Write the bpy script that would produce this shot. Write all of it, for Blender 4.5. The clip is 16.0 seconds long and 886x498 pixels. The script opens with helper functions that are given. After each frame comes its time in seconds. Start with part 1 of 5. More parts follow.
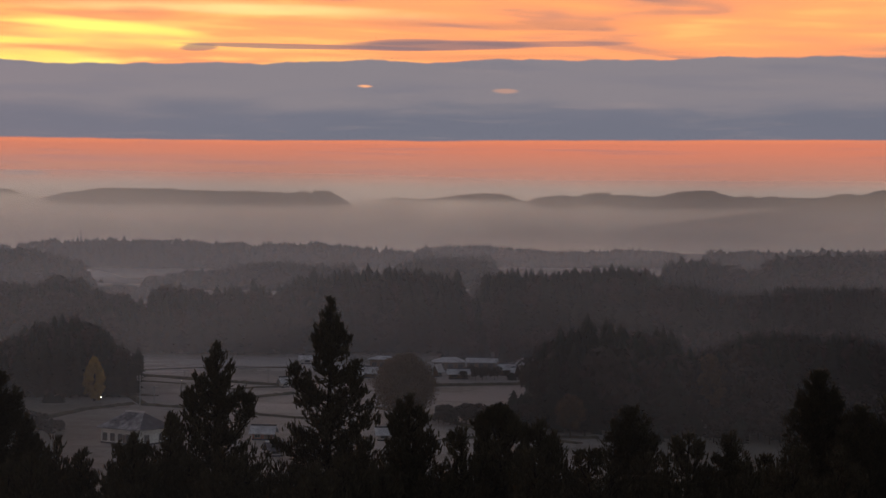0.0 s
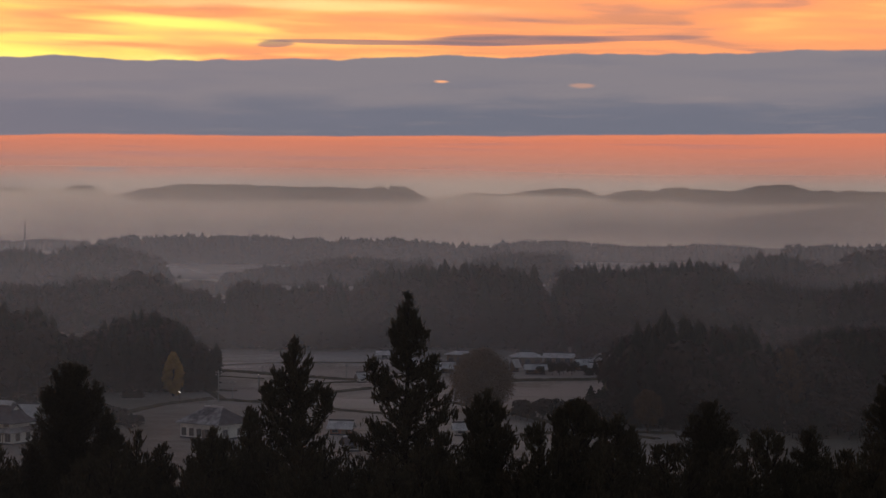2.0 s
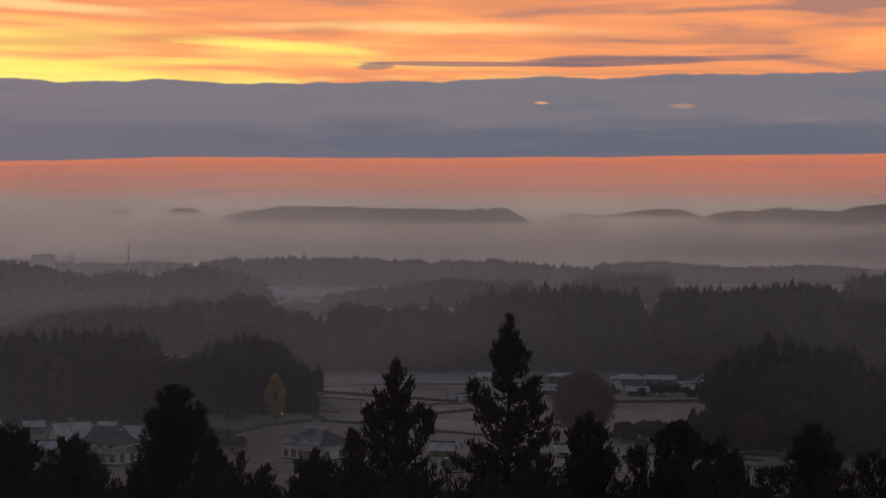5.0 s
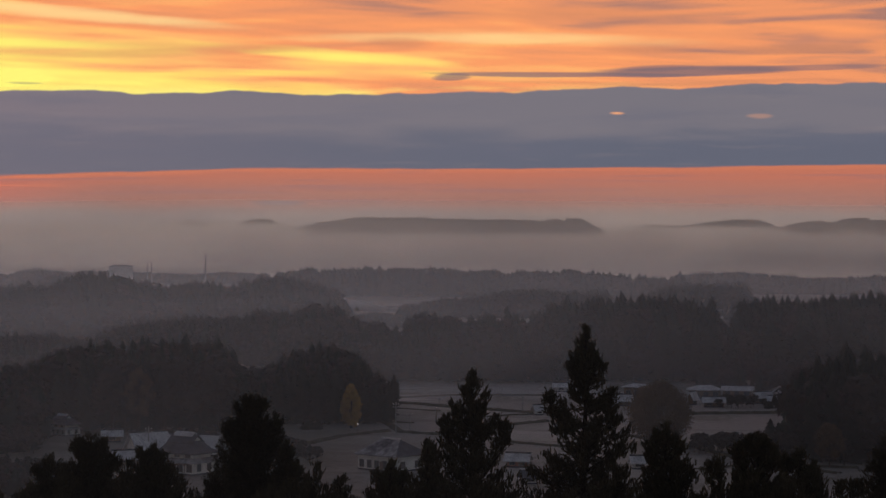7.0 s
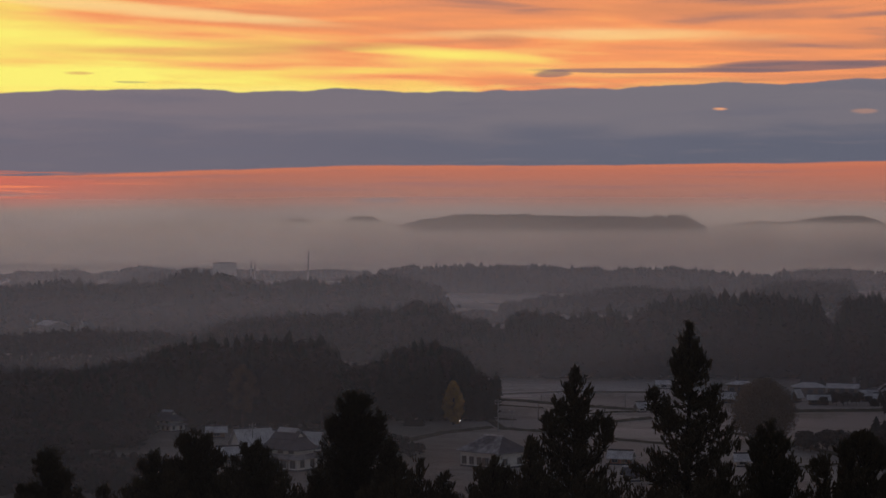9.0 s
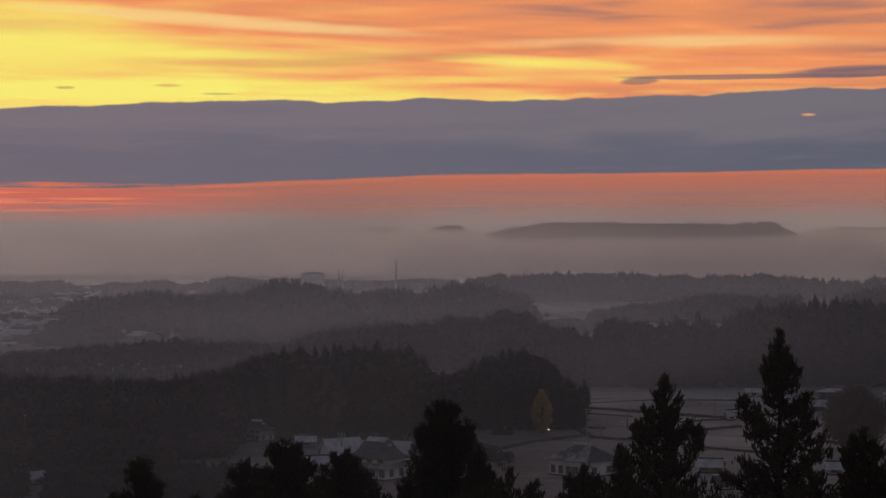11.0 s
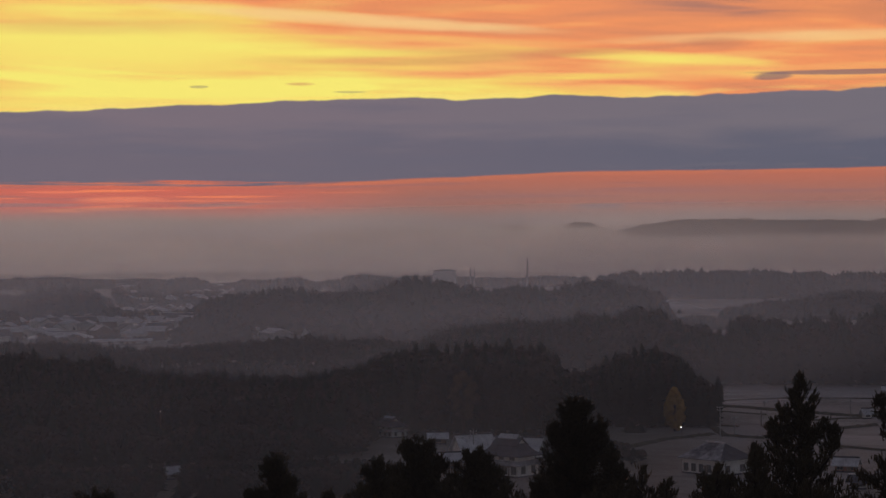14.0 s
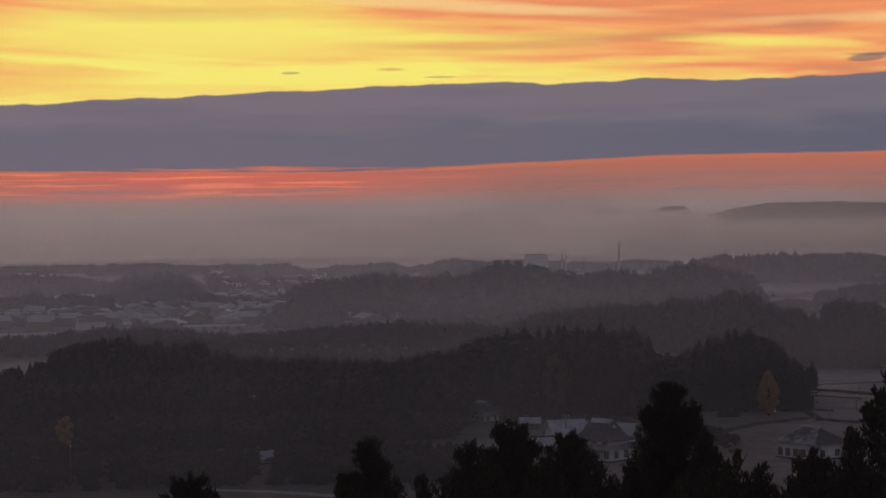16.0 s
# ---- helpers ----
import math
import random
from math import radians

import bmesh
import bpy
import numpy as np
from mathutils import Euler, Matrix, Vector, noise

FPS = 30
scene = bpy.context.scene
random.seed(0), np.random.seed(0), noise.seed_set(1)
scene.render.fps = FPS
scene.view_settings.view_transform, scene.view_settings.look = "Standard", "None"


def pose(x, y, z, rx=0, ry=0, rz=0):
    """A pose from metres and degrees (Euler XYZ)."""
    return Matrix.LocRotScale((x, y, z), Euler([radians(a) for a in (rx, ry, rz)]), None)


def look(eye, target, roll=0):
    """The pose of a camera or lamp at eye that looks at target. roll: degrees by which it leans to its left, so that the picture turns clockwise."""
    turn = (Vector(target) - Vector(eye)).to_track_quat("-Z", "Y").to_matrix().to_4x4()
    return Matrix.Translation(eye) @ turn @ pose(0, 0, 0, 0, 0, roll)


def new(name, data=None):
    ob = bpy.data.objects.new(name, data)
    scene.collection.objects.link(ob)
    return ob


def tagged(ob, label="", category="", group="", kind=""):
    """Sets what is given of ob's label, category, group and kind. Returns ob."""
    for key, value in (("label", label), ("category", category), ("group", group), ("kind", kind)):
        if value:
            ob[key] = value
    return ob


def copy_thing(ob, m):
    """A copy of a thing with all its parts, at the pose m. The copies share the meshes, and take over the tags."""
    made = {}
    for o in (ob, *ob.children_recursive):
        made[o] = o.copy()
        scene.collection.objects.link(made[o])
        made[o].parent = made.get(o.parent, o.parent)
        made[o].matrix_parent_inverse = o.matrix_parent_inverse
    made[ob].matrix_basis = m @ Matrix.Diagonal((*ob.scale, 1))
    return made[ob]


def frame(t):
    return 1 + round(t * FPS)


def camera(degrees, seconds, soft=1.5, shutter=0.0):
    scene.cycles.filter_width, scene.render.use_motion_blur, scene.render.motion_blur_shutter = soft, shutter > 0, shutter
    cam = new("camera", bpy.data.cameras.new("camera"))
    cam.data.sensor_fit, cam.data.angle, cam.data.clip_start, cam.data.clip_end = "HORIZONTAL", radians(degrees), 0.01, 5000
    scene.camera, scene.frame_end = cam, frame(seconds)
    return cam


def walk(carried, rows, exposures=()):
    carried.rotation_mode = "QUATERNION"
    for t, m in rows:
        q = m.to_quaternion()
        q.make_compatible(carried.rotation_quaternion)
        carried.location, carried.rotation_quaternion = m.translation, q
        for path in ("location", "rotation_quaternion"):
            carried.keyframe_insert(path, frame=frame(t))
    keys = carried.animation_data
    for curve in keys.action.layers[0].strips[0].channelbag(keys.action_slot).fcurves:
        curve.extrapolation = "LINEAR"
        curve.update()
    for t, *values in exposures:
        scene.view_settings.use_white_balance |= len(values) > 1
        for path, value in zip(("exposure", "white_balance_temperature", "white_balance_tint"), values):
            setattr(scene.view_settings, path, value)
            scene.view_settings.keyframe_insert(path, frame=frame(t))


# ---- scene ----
# Camera: a handheld pan from a lookout, turning to the left about the holder's body.
cam = camera(25.0, 16.0, soft=1.5)
EYE = 47.0
REACH = 0.6
ROWS = [
    (0.0, 0.0, -0.907, 0.598), (0.5, -0.551, -0.959, 0.521), (1.0, -1.153, -1.044, 0.491), (1.5, -1.691, -1.085, 0.459),
    (2.0, -2.195, -1.064, 0.421), (2.5, -2.713, -0.971, 0.262), (3.0, -3.222, -0.822, 0.139), (3.5, -3.702, -0.661, 0.226),
    (6.0, -6.075, -0.312, 0.078), (6.5, -6.636, -0.193, 0.081), (7.0, -7.237, -0.165, 0.188), (7.5, -7.96, -0.171, 0.109),
    (8.0, -8.728, -0.172, 0.07), (8.5, -9.476, -0.204, 0.155), (9.0, -10.155, -0.261, 0.074), (11.5, -13.304, 0.086, -0.318),
    (12.0, -13.966, 0.156, -0.248), (12.5, -14.59, 0.169, -0.192), (13.0, -15.222, 0.098, -0.194), (13.5, -15.84, -0.023, -0.259),
    (14.0, -16.419, -0.058, -0.436), (14.5, -17.025, -0.035, -0.394), (15.0, -17.697, -0.146, -0.511), (15.5, -18.36, -0.339, -0.592),
    (16.0, -19.037, -0.472, -0.721),
]
walk(cam, [(t, pose(REACH * math.sin(radians(b)), REACH * math.cos(radians(b)), EYE, 90 + p, -r, -b)) for t, b, p, r in ROWS],
     [(0.0, 0.42, 6650, 9.0), (2.0, 0.38, 6650, 9.0), (3.5, 0.24, 6550, 9.5), (7.0, 0.05, 6300, 10), (11.5, -0.12, 6400, 14.5), (16.0, -0.14, 6300, 17)])

# ---- world: dawn sky with a cloud bank, sun hidden behind it ----
SUN_BEARING, SUN_HEIGHT = -27.0, 3.0


class Nodes:
    """Short hand for a node tree."""

    def __init__(self, tree):
        self.tree = tree
        tree.nodes.clear()

    def add(self, kind):
        return self.tree.nodes.new(kind)

    def put(self, socket, value):
        if isinstance(value, bpy.types.NodeSocket):
            self.tree.links.new(value, socket)
        else:
            socket.default_value = value

    def math(self, op, a, b=0.0, c=0.0):
        node = self.add("ShaderNodeMath")
        node.operation = op
        for socket, value in zip(node.inputs, (a, b, c)):
            self.put(socket, value)
        return node.outputs[0]

    def step(self, x, low, high, to0=0.0, to1=1.0):
        node = self.add("ShaderNodeMapRange")
        node.interpolation_type = "SMOOTHSTEP"
        for socket, value in zip(node.inputs, (x, low, high, to0, to1)):
            self.put(socket, value)
        return node.outputs[0]

    def mix(self, f, a, b):
        node = self.add("ShaderNodeMix")
        node.data_type = "RGBA"
        self.put(node.inputs[0], f)
        self.put(node.inputs[6], a if isinstance(a, bpy.types.NodeSocket) else (*a, 1))
        self.put(node.inputs[7], b if isinstance(b, bpy.types.NodeSocket) else (*b, 1))
        return node.outputs[2]

    def vector(self, x, y, z=0.0):
        node = self.add("ShaderNodeCombineXYZ")
        for socket, value in zip(node.inputs, (x, y, z)):
            self.put(socket, value)
        return node.outputs[0]

    def noise(self, vector, scale, detail=4.0, rough=0.55, warp=0.0):
        node = self.add("ShaderNodeTexNoise")
        self.put(node.inputs["Vector"], vector)
        node.inputs["Scale"].default_value, node.inputs["Detail"].default_value = scale, detail
        node.inputs["Roughness"].default_value, node.inputs["Distortion"].default_value = rough, warp
        return node.outputs["Fac"]

    def ramp(self, x, stops):
        node = self.add("ShaderNodeValToRGB")
        ramp = node.color_ramp
        while len(ramp.elements) < len(stops):
            ramp.elements.new(0.5)
        for element, (place, colour) in zip(ramp.elements, stops):
            element.position, element.color = place, (*colour, 1)
        self.put(node.inputs[0], x)
        return node.outputs[0]


CLOUD_GREY, CLOUD_BROWN, CLOUD_CREAM, CLOUD_YELLOW = (0.20, 0.14, 0.155), (0.66, 0.25, 0.12), (1.0, 0.66, 0.27), (1.02, 0.86, 0.17)


def make_world():
    world = bpy.data.worlds.new("dawn")
    scene.world = world
    world.use_nodes = True
    n = Nodes(world.node_tree)
    coords = n.add("ShaderNodeTexCoord").outputs["Generated"]
    split = n.add("ShaderNodeSeparateXYZ")
    n.put(split.inputs[0], coords)
    az = n.math("MULTIPLY", n.math("ARCTAN2", split.outputs[0], split.outputs[1]), 57.2958)
    el = n.math("MULTIPLY", n.math("ARCSINE", split.outputs[2]), 57.2958)
    wide = n.vector(n.math("MULTIPLY", az, 0.11), n.math("MULTIPLY", el, 0.75))
    fine = n.vector(n.math("MULTIPLY", az, 0.22), n.math("MULTIPLY", el, 2.6), 3.0)
    streak = n.vector(n.math("MULTIPLY", az, 0.12), n.math("MULTIPLY", el, 5.0), 7.0)
    lump = n.vector(n.math("MULTIPLY", az, 0.3), 0.0, 1.0)
    # lit clouds above the bank: yellow towards the sun, orange and salmon away from it
    away = n.math("ABSOLUTE", n.math("SUBTRACT", az, SUN_BEARING))
    climb = n.math("MULTIPLY", n.math("SUBTRACT", el, 4.3), 4.5)
    glow = n.step(n.math("ADD", n.math("ADD", away, climb), n.math("MULTIPLY", n.noise(wide, 1.3), 16.0)), 8.0, 39.0, 1.0, 0.0)
    slant = n.vector(n.math("MULTIPLY", az, 0.10), n.math("MULTIPLY", n.math("ADD", el, n.math("MULTIPLY", az, 0.03)), 1.15), 5.0)
    texture = n.math("ADD", n.math("MULTIPLY", n.noise(slant, 1.0, 2.5, 0.45, 0.9), 0.78), n.math("MULTIPLY", n.noise(slant, 2.9, 2.5, 0.45, 0.7), 0.22))
    tone = n.math("ADD", n.math("MULTIPLY", glow, 0.75), n.math("MULTIPLY", n.math("SUBTRACT", texture, 0.5), 1.9))
    lit = n.ramp(n.math("ADD", tone, 0.20), [
        (0.0, (0.42, 0.20, 0.15)), (0.16, (0.80, 0.29, 0.13)), (0.34, (0.96, 0.335, 0.125)), (0.52, (1.0, 0.47, 0.15)),
        (0.74, (1.0, 0.67, 0.15)), (1.0, (1.02, 0.90, 0.18))])
    # thin grey clouds that float in front of the lit ones
    ragged = n.math("MULTIPLY", n.math("SUBTRACT", n.noise(fine, 1.3, 4.0, 0.6), 0.5), 2.2)
    ragged_wide = n.math("MULTIPLY", n.math("SUBTRACT", n.noise(wide, 3.1, 3.0, 0.5, 0.6), 0.5), 2.6)
    for c_az, c_el, c_long, c_high, slope, tint, strength in (
            (-19.46, 6.55, 5.16, 0.175, -0.068, CLOUD_CREAM, 0.75), (-18.85, 5.56, 2.96, 0.111, -0.008, CLOUD_YELLOW, 0.8),
            (-23.85, 5.46, 2.98, 0.350, -0.049, CLOUD_YELLOW, 0.7), (-10.70, 5.32, 2.14, 0.111, -0.063, CLOUD_YELLOW, 0.75),
            (-8.84, 5.87, 2.77, 0.127, 0.013, CLOUD_CREAM, 0.5), (-4.81, 5.85, 2.77, 0.143, -0.001, CLOUD_CREAM, 0.55),
            (-9.49, 5.31, 2.44, 0.143, -0.086, CLOUD_YELLOW, 0.7), (-4.11, 5.84, 3.72, 0.191, -0.032, CLOUD_CREAM, 0.35),
            (-19.51, 5.50, 2.79, 0.127, -0.005, CLOUD_YELLOW, 0.6), (-26.94, 5.75, 5.01, 0.541, 0.010, CLOUD_YELLOW, 0.75),
            (-16.75, 6.31, 2.60, 0.127, -0.017, CLOUD_CREAM, 0.6), (-3.61, 6.53, 3.79, 0.207, -0.016, CLOUD_BROWN, 0.55),
            (-1.51, 5.52, 1.38, 0.111, -0.022, CLOUD_BROWN, 0.6), (2.65, 5.48, 2.12, 0.127, 0.001, CLOUD_BROWN, 0.55),
            (-17.72, 6.89, 3.15, 0.191, 0.009, CLOUD_BROWN, 0.25), (-14.80, 5.40, 3.63, 0.127, 0.046, CLOUD_BROWN, 0.35),
            (3.98, 5.53, 2.68, 0.127, 0.014, CLOUD_BROWN, 0.35), (8.45, 4.81, 3.36, 0.127, 0.014, CLOUD_BROWN, 0.4),
            (-18.28, 5.34, 3.42, 0.143, -0.008, CLOUD_BROWN, 0.3), (-26.16, 6.27, 3.39, 0.223, 0.017, CLOUD_BROWN, 0.3),
            (-14.76, 5.54, 3.61, 0.127, -0.010, CLOUD_BROWN, 0.35), (-3.79, 4.82, 4.09, 0.080, -0.009, CLOUD_GREY, 0.75),
            (-0.32, 4.90, 3.06, 0.159, 0.014, CLOUD_GREY, 0.85), (-1.04, 5.00, 1.30, 0.095, 0.021, CLOUD_GREY, 0.6), (2.97, 4.98, 2.75, 0.080, 0.007, CLOUD_GREY, 0.6),
            (1.13, 4.59, 2.31, 0.064, 0.021, CLOUD_BROWN, 0.75), (-2.82, 4.57, 2.98, 0.048, -0.028, CLOUD_BROWN, 0.5),
            (-23.34, 4.61, 0.27, 0.040, 0.009, CLOUD_GREY, 0.45), (-20.47, 4.68, 0.37, 0.048, 0.005, CLOUD_BROWN, 0.6),
            (-19.06, 4.45, 0.51, 0.032, 0.003, CLOUD_GREY, 0.4), (-7.02, 4.76, 0.59, 0.111, 0.062, CLOUD_GREY, 0.7),
            (-8.62, 5.75, 0.90, 0.127, -0.011, CLOUD_BROWN, 0.6)):
        dx = n.math("DIVIDE", n.math("SUBTRACT", az, c_az), c_long)
        line = n.math("ADD", n.math("MULTIPLY", n.math("SUBTRACT", az, c_az), slope), n.math("MULTIPLY", ragged, 0.035))
        dy = n.math("DIVIDE", n.math("SUBTRACT", n.math("SUBTRACT", el, c_el), line), c_high)
        crisp = tint is CLOUD_GREY
        far = n.math("ADD", n.math("ADD", n.math("MULTIPLY", dx, dx), n.math("MULTIPLY", dy, dy)), n.math("MULTIPLY", ragged if crisp else ragged_wide, 0.6))
        lit = n.mix(n.math("MULTIPLY", n.step(far, 1.25 if crisp else 1.9, 0.35 if crisp else -0.3), strength), lit, tint)
    # the grey-violet bank: bluer and darker below, lighter and warmer above
    slant_bank = n.vector(n.math("MULTIPLY", az, 0.16), n.math("MULTIPLY", el, 2.2), 11.0)
    sunward = n.step(n.math("ADD", away, n.math("MULTIPLY", n.noise(wide, 1.0), 10.0)), 6.0, 30.0)
    lower = n.mix(sunward, (0.172, 0.150, 0.180), (0.124, 0.129, 0.168))
    upper_part = n.mix(sunward, (0.212, 0.172, 0.195), (0.188, 0.170, 0.192))
    drift = n.math("ADD", el, n.math("MULTIPLY", n.math("SUBTRACT", n.noise(wide, 1.7, 4.0, 0.55, 0.5), 0.5), 1.5))
    bank = n.mix(n.step(drift, 2.75, 3.45), lower, upper_part)
    bank = n.mix(n.step(n.noise(fine, 0.8, 4.0), 0.45, 0.75, 0.0, 0.45), bank, (0.138, 0.138, 0.178))
    bank = n.mix(n.step(n.noise(slant_bank, 1.9, 5.0, 0.6, 0.4), 0.55, 0.78, 0.0, 0.4), bank, (0.235, 0.195, 0.205))
    # the red strip under it
    burn = n.step(n.math("ABSOLUTE", n.math("SUBTRACT", az, -26.0)), 10.0, 1.0)
    red = n.mix(n.step(el, 1.2, 2.2), (0.40, 0.165, 0.12), (0.53, 0.165, 0.10))
    red = n.mix(n.math("MULTIPLY", burn, 0.7), red, (0.80, 0.14, 0.09))
    red = n.mix(n.math("MULTIPLY", n.step(n.noise(streak, 1.4, 4.0), 0.5, 0.66), 0.45), red, (0.30, 0.15, 0.15))
    hot = n.math("MULTIPLY", burn, n.step(n.noise(streak, 2.0, 2.0), 0.56, 0.66))
    red = n.mix(hot, red, (1.0, 0.26, 0.10))
    for c_az, c_el, c_long, c_high, slope in ((-24.87, 1.83, 2.40, 0.048, -0.003), (-23.51, 2.00, 2.65, 0.040, -0.001), (-25.53, 1.41, 1.28, 0.095, 0.009), (-27.43, 1.62, 1.27, 0.040, -0.002), (-30.57, 1.75, 0.93, 0.040, 0.002), (-25.85, 1.21, 0.96, 0.048, 0.023)):
        dx = n.math("DIVIDE", n.math("SUBTRACT", az, c_az), c_long)
        dy = n.math("DIVIDE", n.math("SUBTRACT", n.math("SUBTRACT", el, c_el), n.math("ADD", n.math("MULTIPLY", n.math("SUBTRACT", az, c_az), slope), n.math("MULTIPLY", ragged, 0.02))), c_high)
        far = n.math("ADD", n.math("ADD", n.math("MULTIPLY", dx, dx), n.math("MULTIPLY", dy, dy)), n.math("MULTIPLY", ragged, 0.6))
        red = n.mix(n.math("MULTIPLY", n.step(far, 1.3, 0.0), 0.85), red, (1.0, 0.25, 0.115))
    # the haze on the horizon
    haze = n.mix(n.step(n.noise(wide, 1.0), 0.3, 0.7), (0.31, 0.235, 0.20), (0.27, 0.21, 0.195))
    # edges of the strips
    ripple = n.math("MULTIPLY", n.math("SUBTRACT", n.noise(lump, 1.4, 4.0, 0.5), 0.5), 0.45)
    top = n.math("ADD", n.math("ADD", n.step(az, -34.0, -19.0, 3.72, 4.24), n.step(az, -14.0, 8.0, 0.0, 0.36)), ripple)
    low = n.math("ADD", n.step(az, -22.0, -10.0, 1.86, 2.14), n.math("ADD", n.step(az, -8.0, 10.0, 0.0, 0.14), n.math("MULTIPLY", ripple, 0.25)))
    mid = n.math("ADD", 1.02, n.math("MULTIPLY", n.math("SUBTRACT", n.noise(lump, 1.0), 0.5), 0.3))
    sky = n.mix(n.step(el, n.math("SUBTRACT", mid, 0.32), n.math("ADD", mid, 0.30)), haze, red)
    # faint cloud-like smudges on the horizon, painted in the sky for hazy hilltops
    for c_az, c_el, c_long, c_high in ((-12.00, 1.13, 0.89, 0.064), (-28.54, 1.26, 2.05, 0.064), (-11.82, 1.12, 0.70, 0.048), (-22.88, 1.23, 1.21, 0.048)):
        dx = n.math("DIVIDE", n.math("SUBTRACT", az, c_az), c_long)
        dy = n.math("DIVIDE", n.math("SUBTRACT", el, c_el), c_high)
        far = n.math("ADD", n.math("ADD", n.math("MULTIPLY", dx, dx), n.math("MULTIPLY", dy, dy)), n.math("MULTIPLY", ragged, 0.7))
        sky = n.mix(n.math("MULTIPLY", n.step(far, 1.3, 0.2), 0.6), sky, (0.235, 0.185, 0.19))
    tear = n.math("MULTIPLY", n.math("SUBTRACT", n.noise(streak, 1.6, 3.0), 0.5), 0.5)
    edge = n.math("SUBTRACT", el, n.math("ADD", low, n.math("MULTIPLY", tear, n.math("ADD", 0.12, burn))))
    sky = n.mix(n.math("MULTIPLY", n.step(edge, -0.16, -0.03), 0.45), sky, (0.66, 0.20, 0.095))
    sky = n.mix(n.step(edge, -0.035, 0.035), sky, bank)
    above = n.math("SUBTRACT", el, top)
    rim = n.math("MULTIPLY", n.math("MULTIPLY", n.step(above, 0.22, 0.0), n.step(away, 30.0, 14.0)), n.step(n.noise(fine, 1.0, 2.0), 0.40, 0.60))
    lit = n.mix(n.math("MULTIPLY", rim, 0.8), lit, (1.0, 0.80, 0.20))
    sky = n.mix(n.step(above, -0.035, 0.03), sky, lit)
    # two small gaps of light in the bank
    for gap_az, gap_el, size, strength in ((-2.3, 3.72, 0.30, 0.95), (1.75, 3.62, 0.42, 0.22)):
        dx = n.math("DIVIDE", n.math("SUBTRACT", az, gap_az), size)
        dy = n.math("DIVIDE", n.math("SUBTRACT", el, gap_el), size * 0.22)
        far = n.math("ADD", n.math("ADD", n.math("MULTIPLY", dx, dx), n.math("MULTIPLY", dy, dy)), n.math("MULTIPLY", ragged, 1.3))
        sky = n.mix(n.math("MULTIPLY", n.step(far, 1.0, -0.1), strength), sky, (1.0, 0.42, 0.18))
    # clear sky overhead and behind
    clear = n.add("ShaderNodeTexSky")
    clear.sky_type, clear.sun_disc = "NISHITA", False
    clear.sun_elevation, clear.sun_rotation = radians(SUN_HEIGHT), radians(SUN_BEARING)
    over = n.add("ShaderNodeMix")
    over.data_type, over.blend_type = "RGBA", "MULTIPLY"
    over.inputs[0].default_value = 1.0
    n.put(over.inputs[6], clear.outputs[0])
    over.inputs[7].default_value = (0.10, 0.10, 0.105, 1)
    upper = n.mix(0.55, over.outputs[2], (0.125, 0.125, 0.165))
    sky = n.mix(n.step(el, 7.5, 22.0), sky, upper)
    sky = n.mix(n.step(away, 50.0, 100.0), sky, upper)
    back = n.add("ShaderNodeBackground")
    n.put(back.inputs[0], sky)
    back.inputs[1].default_value = 1.0
    n.put(n.add("ShaderNodeOutputWorld").inputs[0], back.outputs[0])


make_world()
sun_data = bpy.data.lights.new("sun", "SUN")
sun_data.energy, sun_data.angle, sun_data.color = 1.3, radians(12), (1.0, 0.86, 0.82)
sun = new("sun", sun_data)
_b = radians(SUN_BEARING)
sun.matrix_world = look((3000 * math.sin(_b), 3000 * math.cos(_b), 3000 * math.tan(radians(SUN_HEIGHT))), (0, 0, 0))

# ---- materials ----
def surface(name, colour, other, scale, rough=0.85, bump=0.3, per_piece=0.0, metal=0.0, fine=8.0):
    """A two-scale mottled surface: colour and other mixed by coarse and fine noise, with relief."""
    mat = bpy.data.materials.new(name)
    mat.use_nodes = True
    n = Nodes(mat.node_tree)
    at = n.add("ShaderNodeTexCoord").outputs["Object"]
    coarse = n.noise(at, scale, 4.0)
    small = n.noise(at, scale * fine, 3.0)
    f = n.step(n.math("ADD", n.math("MULTIPLY", coarse, 0.65), n.math("MULTIPLY", small, 0.35)), 0.35, 0.65)
    if per_piece:
        island = n.add("ShaderNodeNewGeometry").outputs["Random Per Island"]
        f = n.math("ADD", n.math("MULTIPLY", f, 1 - per_piece), n.math("MULTIPLY", island, per_piece))
    shader = n.add("ShaderNodeBsdfPrincipled")
    n.put(shader.inputs["Base Color"], n.mix(f, colour, other))
    shader.inputs["Roughness"].default_value, shader.inputs["Metallic"].default_value = rough, metal
    shader.inputs["Specular IOR Level"].default_value = 0.05 if rough >= 0.75 else 0.5
    if bump:
        relief = n.add("ShaderNodeBump")
        relief.inputs["Strength"].default_value = bump
        n.put(relief.inputs["Height"], small)
        n.put(shader.inputs["Normal"], relief.outputs[0])
    n.put(n.add("ShaderNodeOutputMaterial").inputs[0], shader.outputs[0])
    return mat


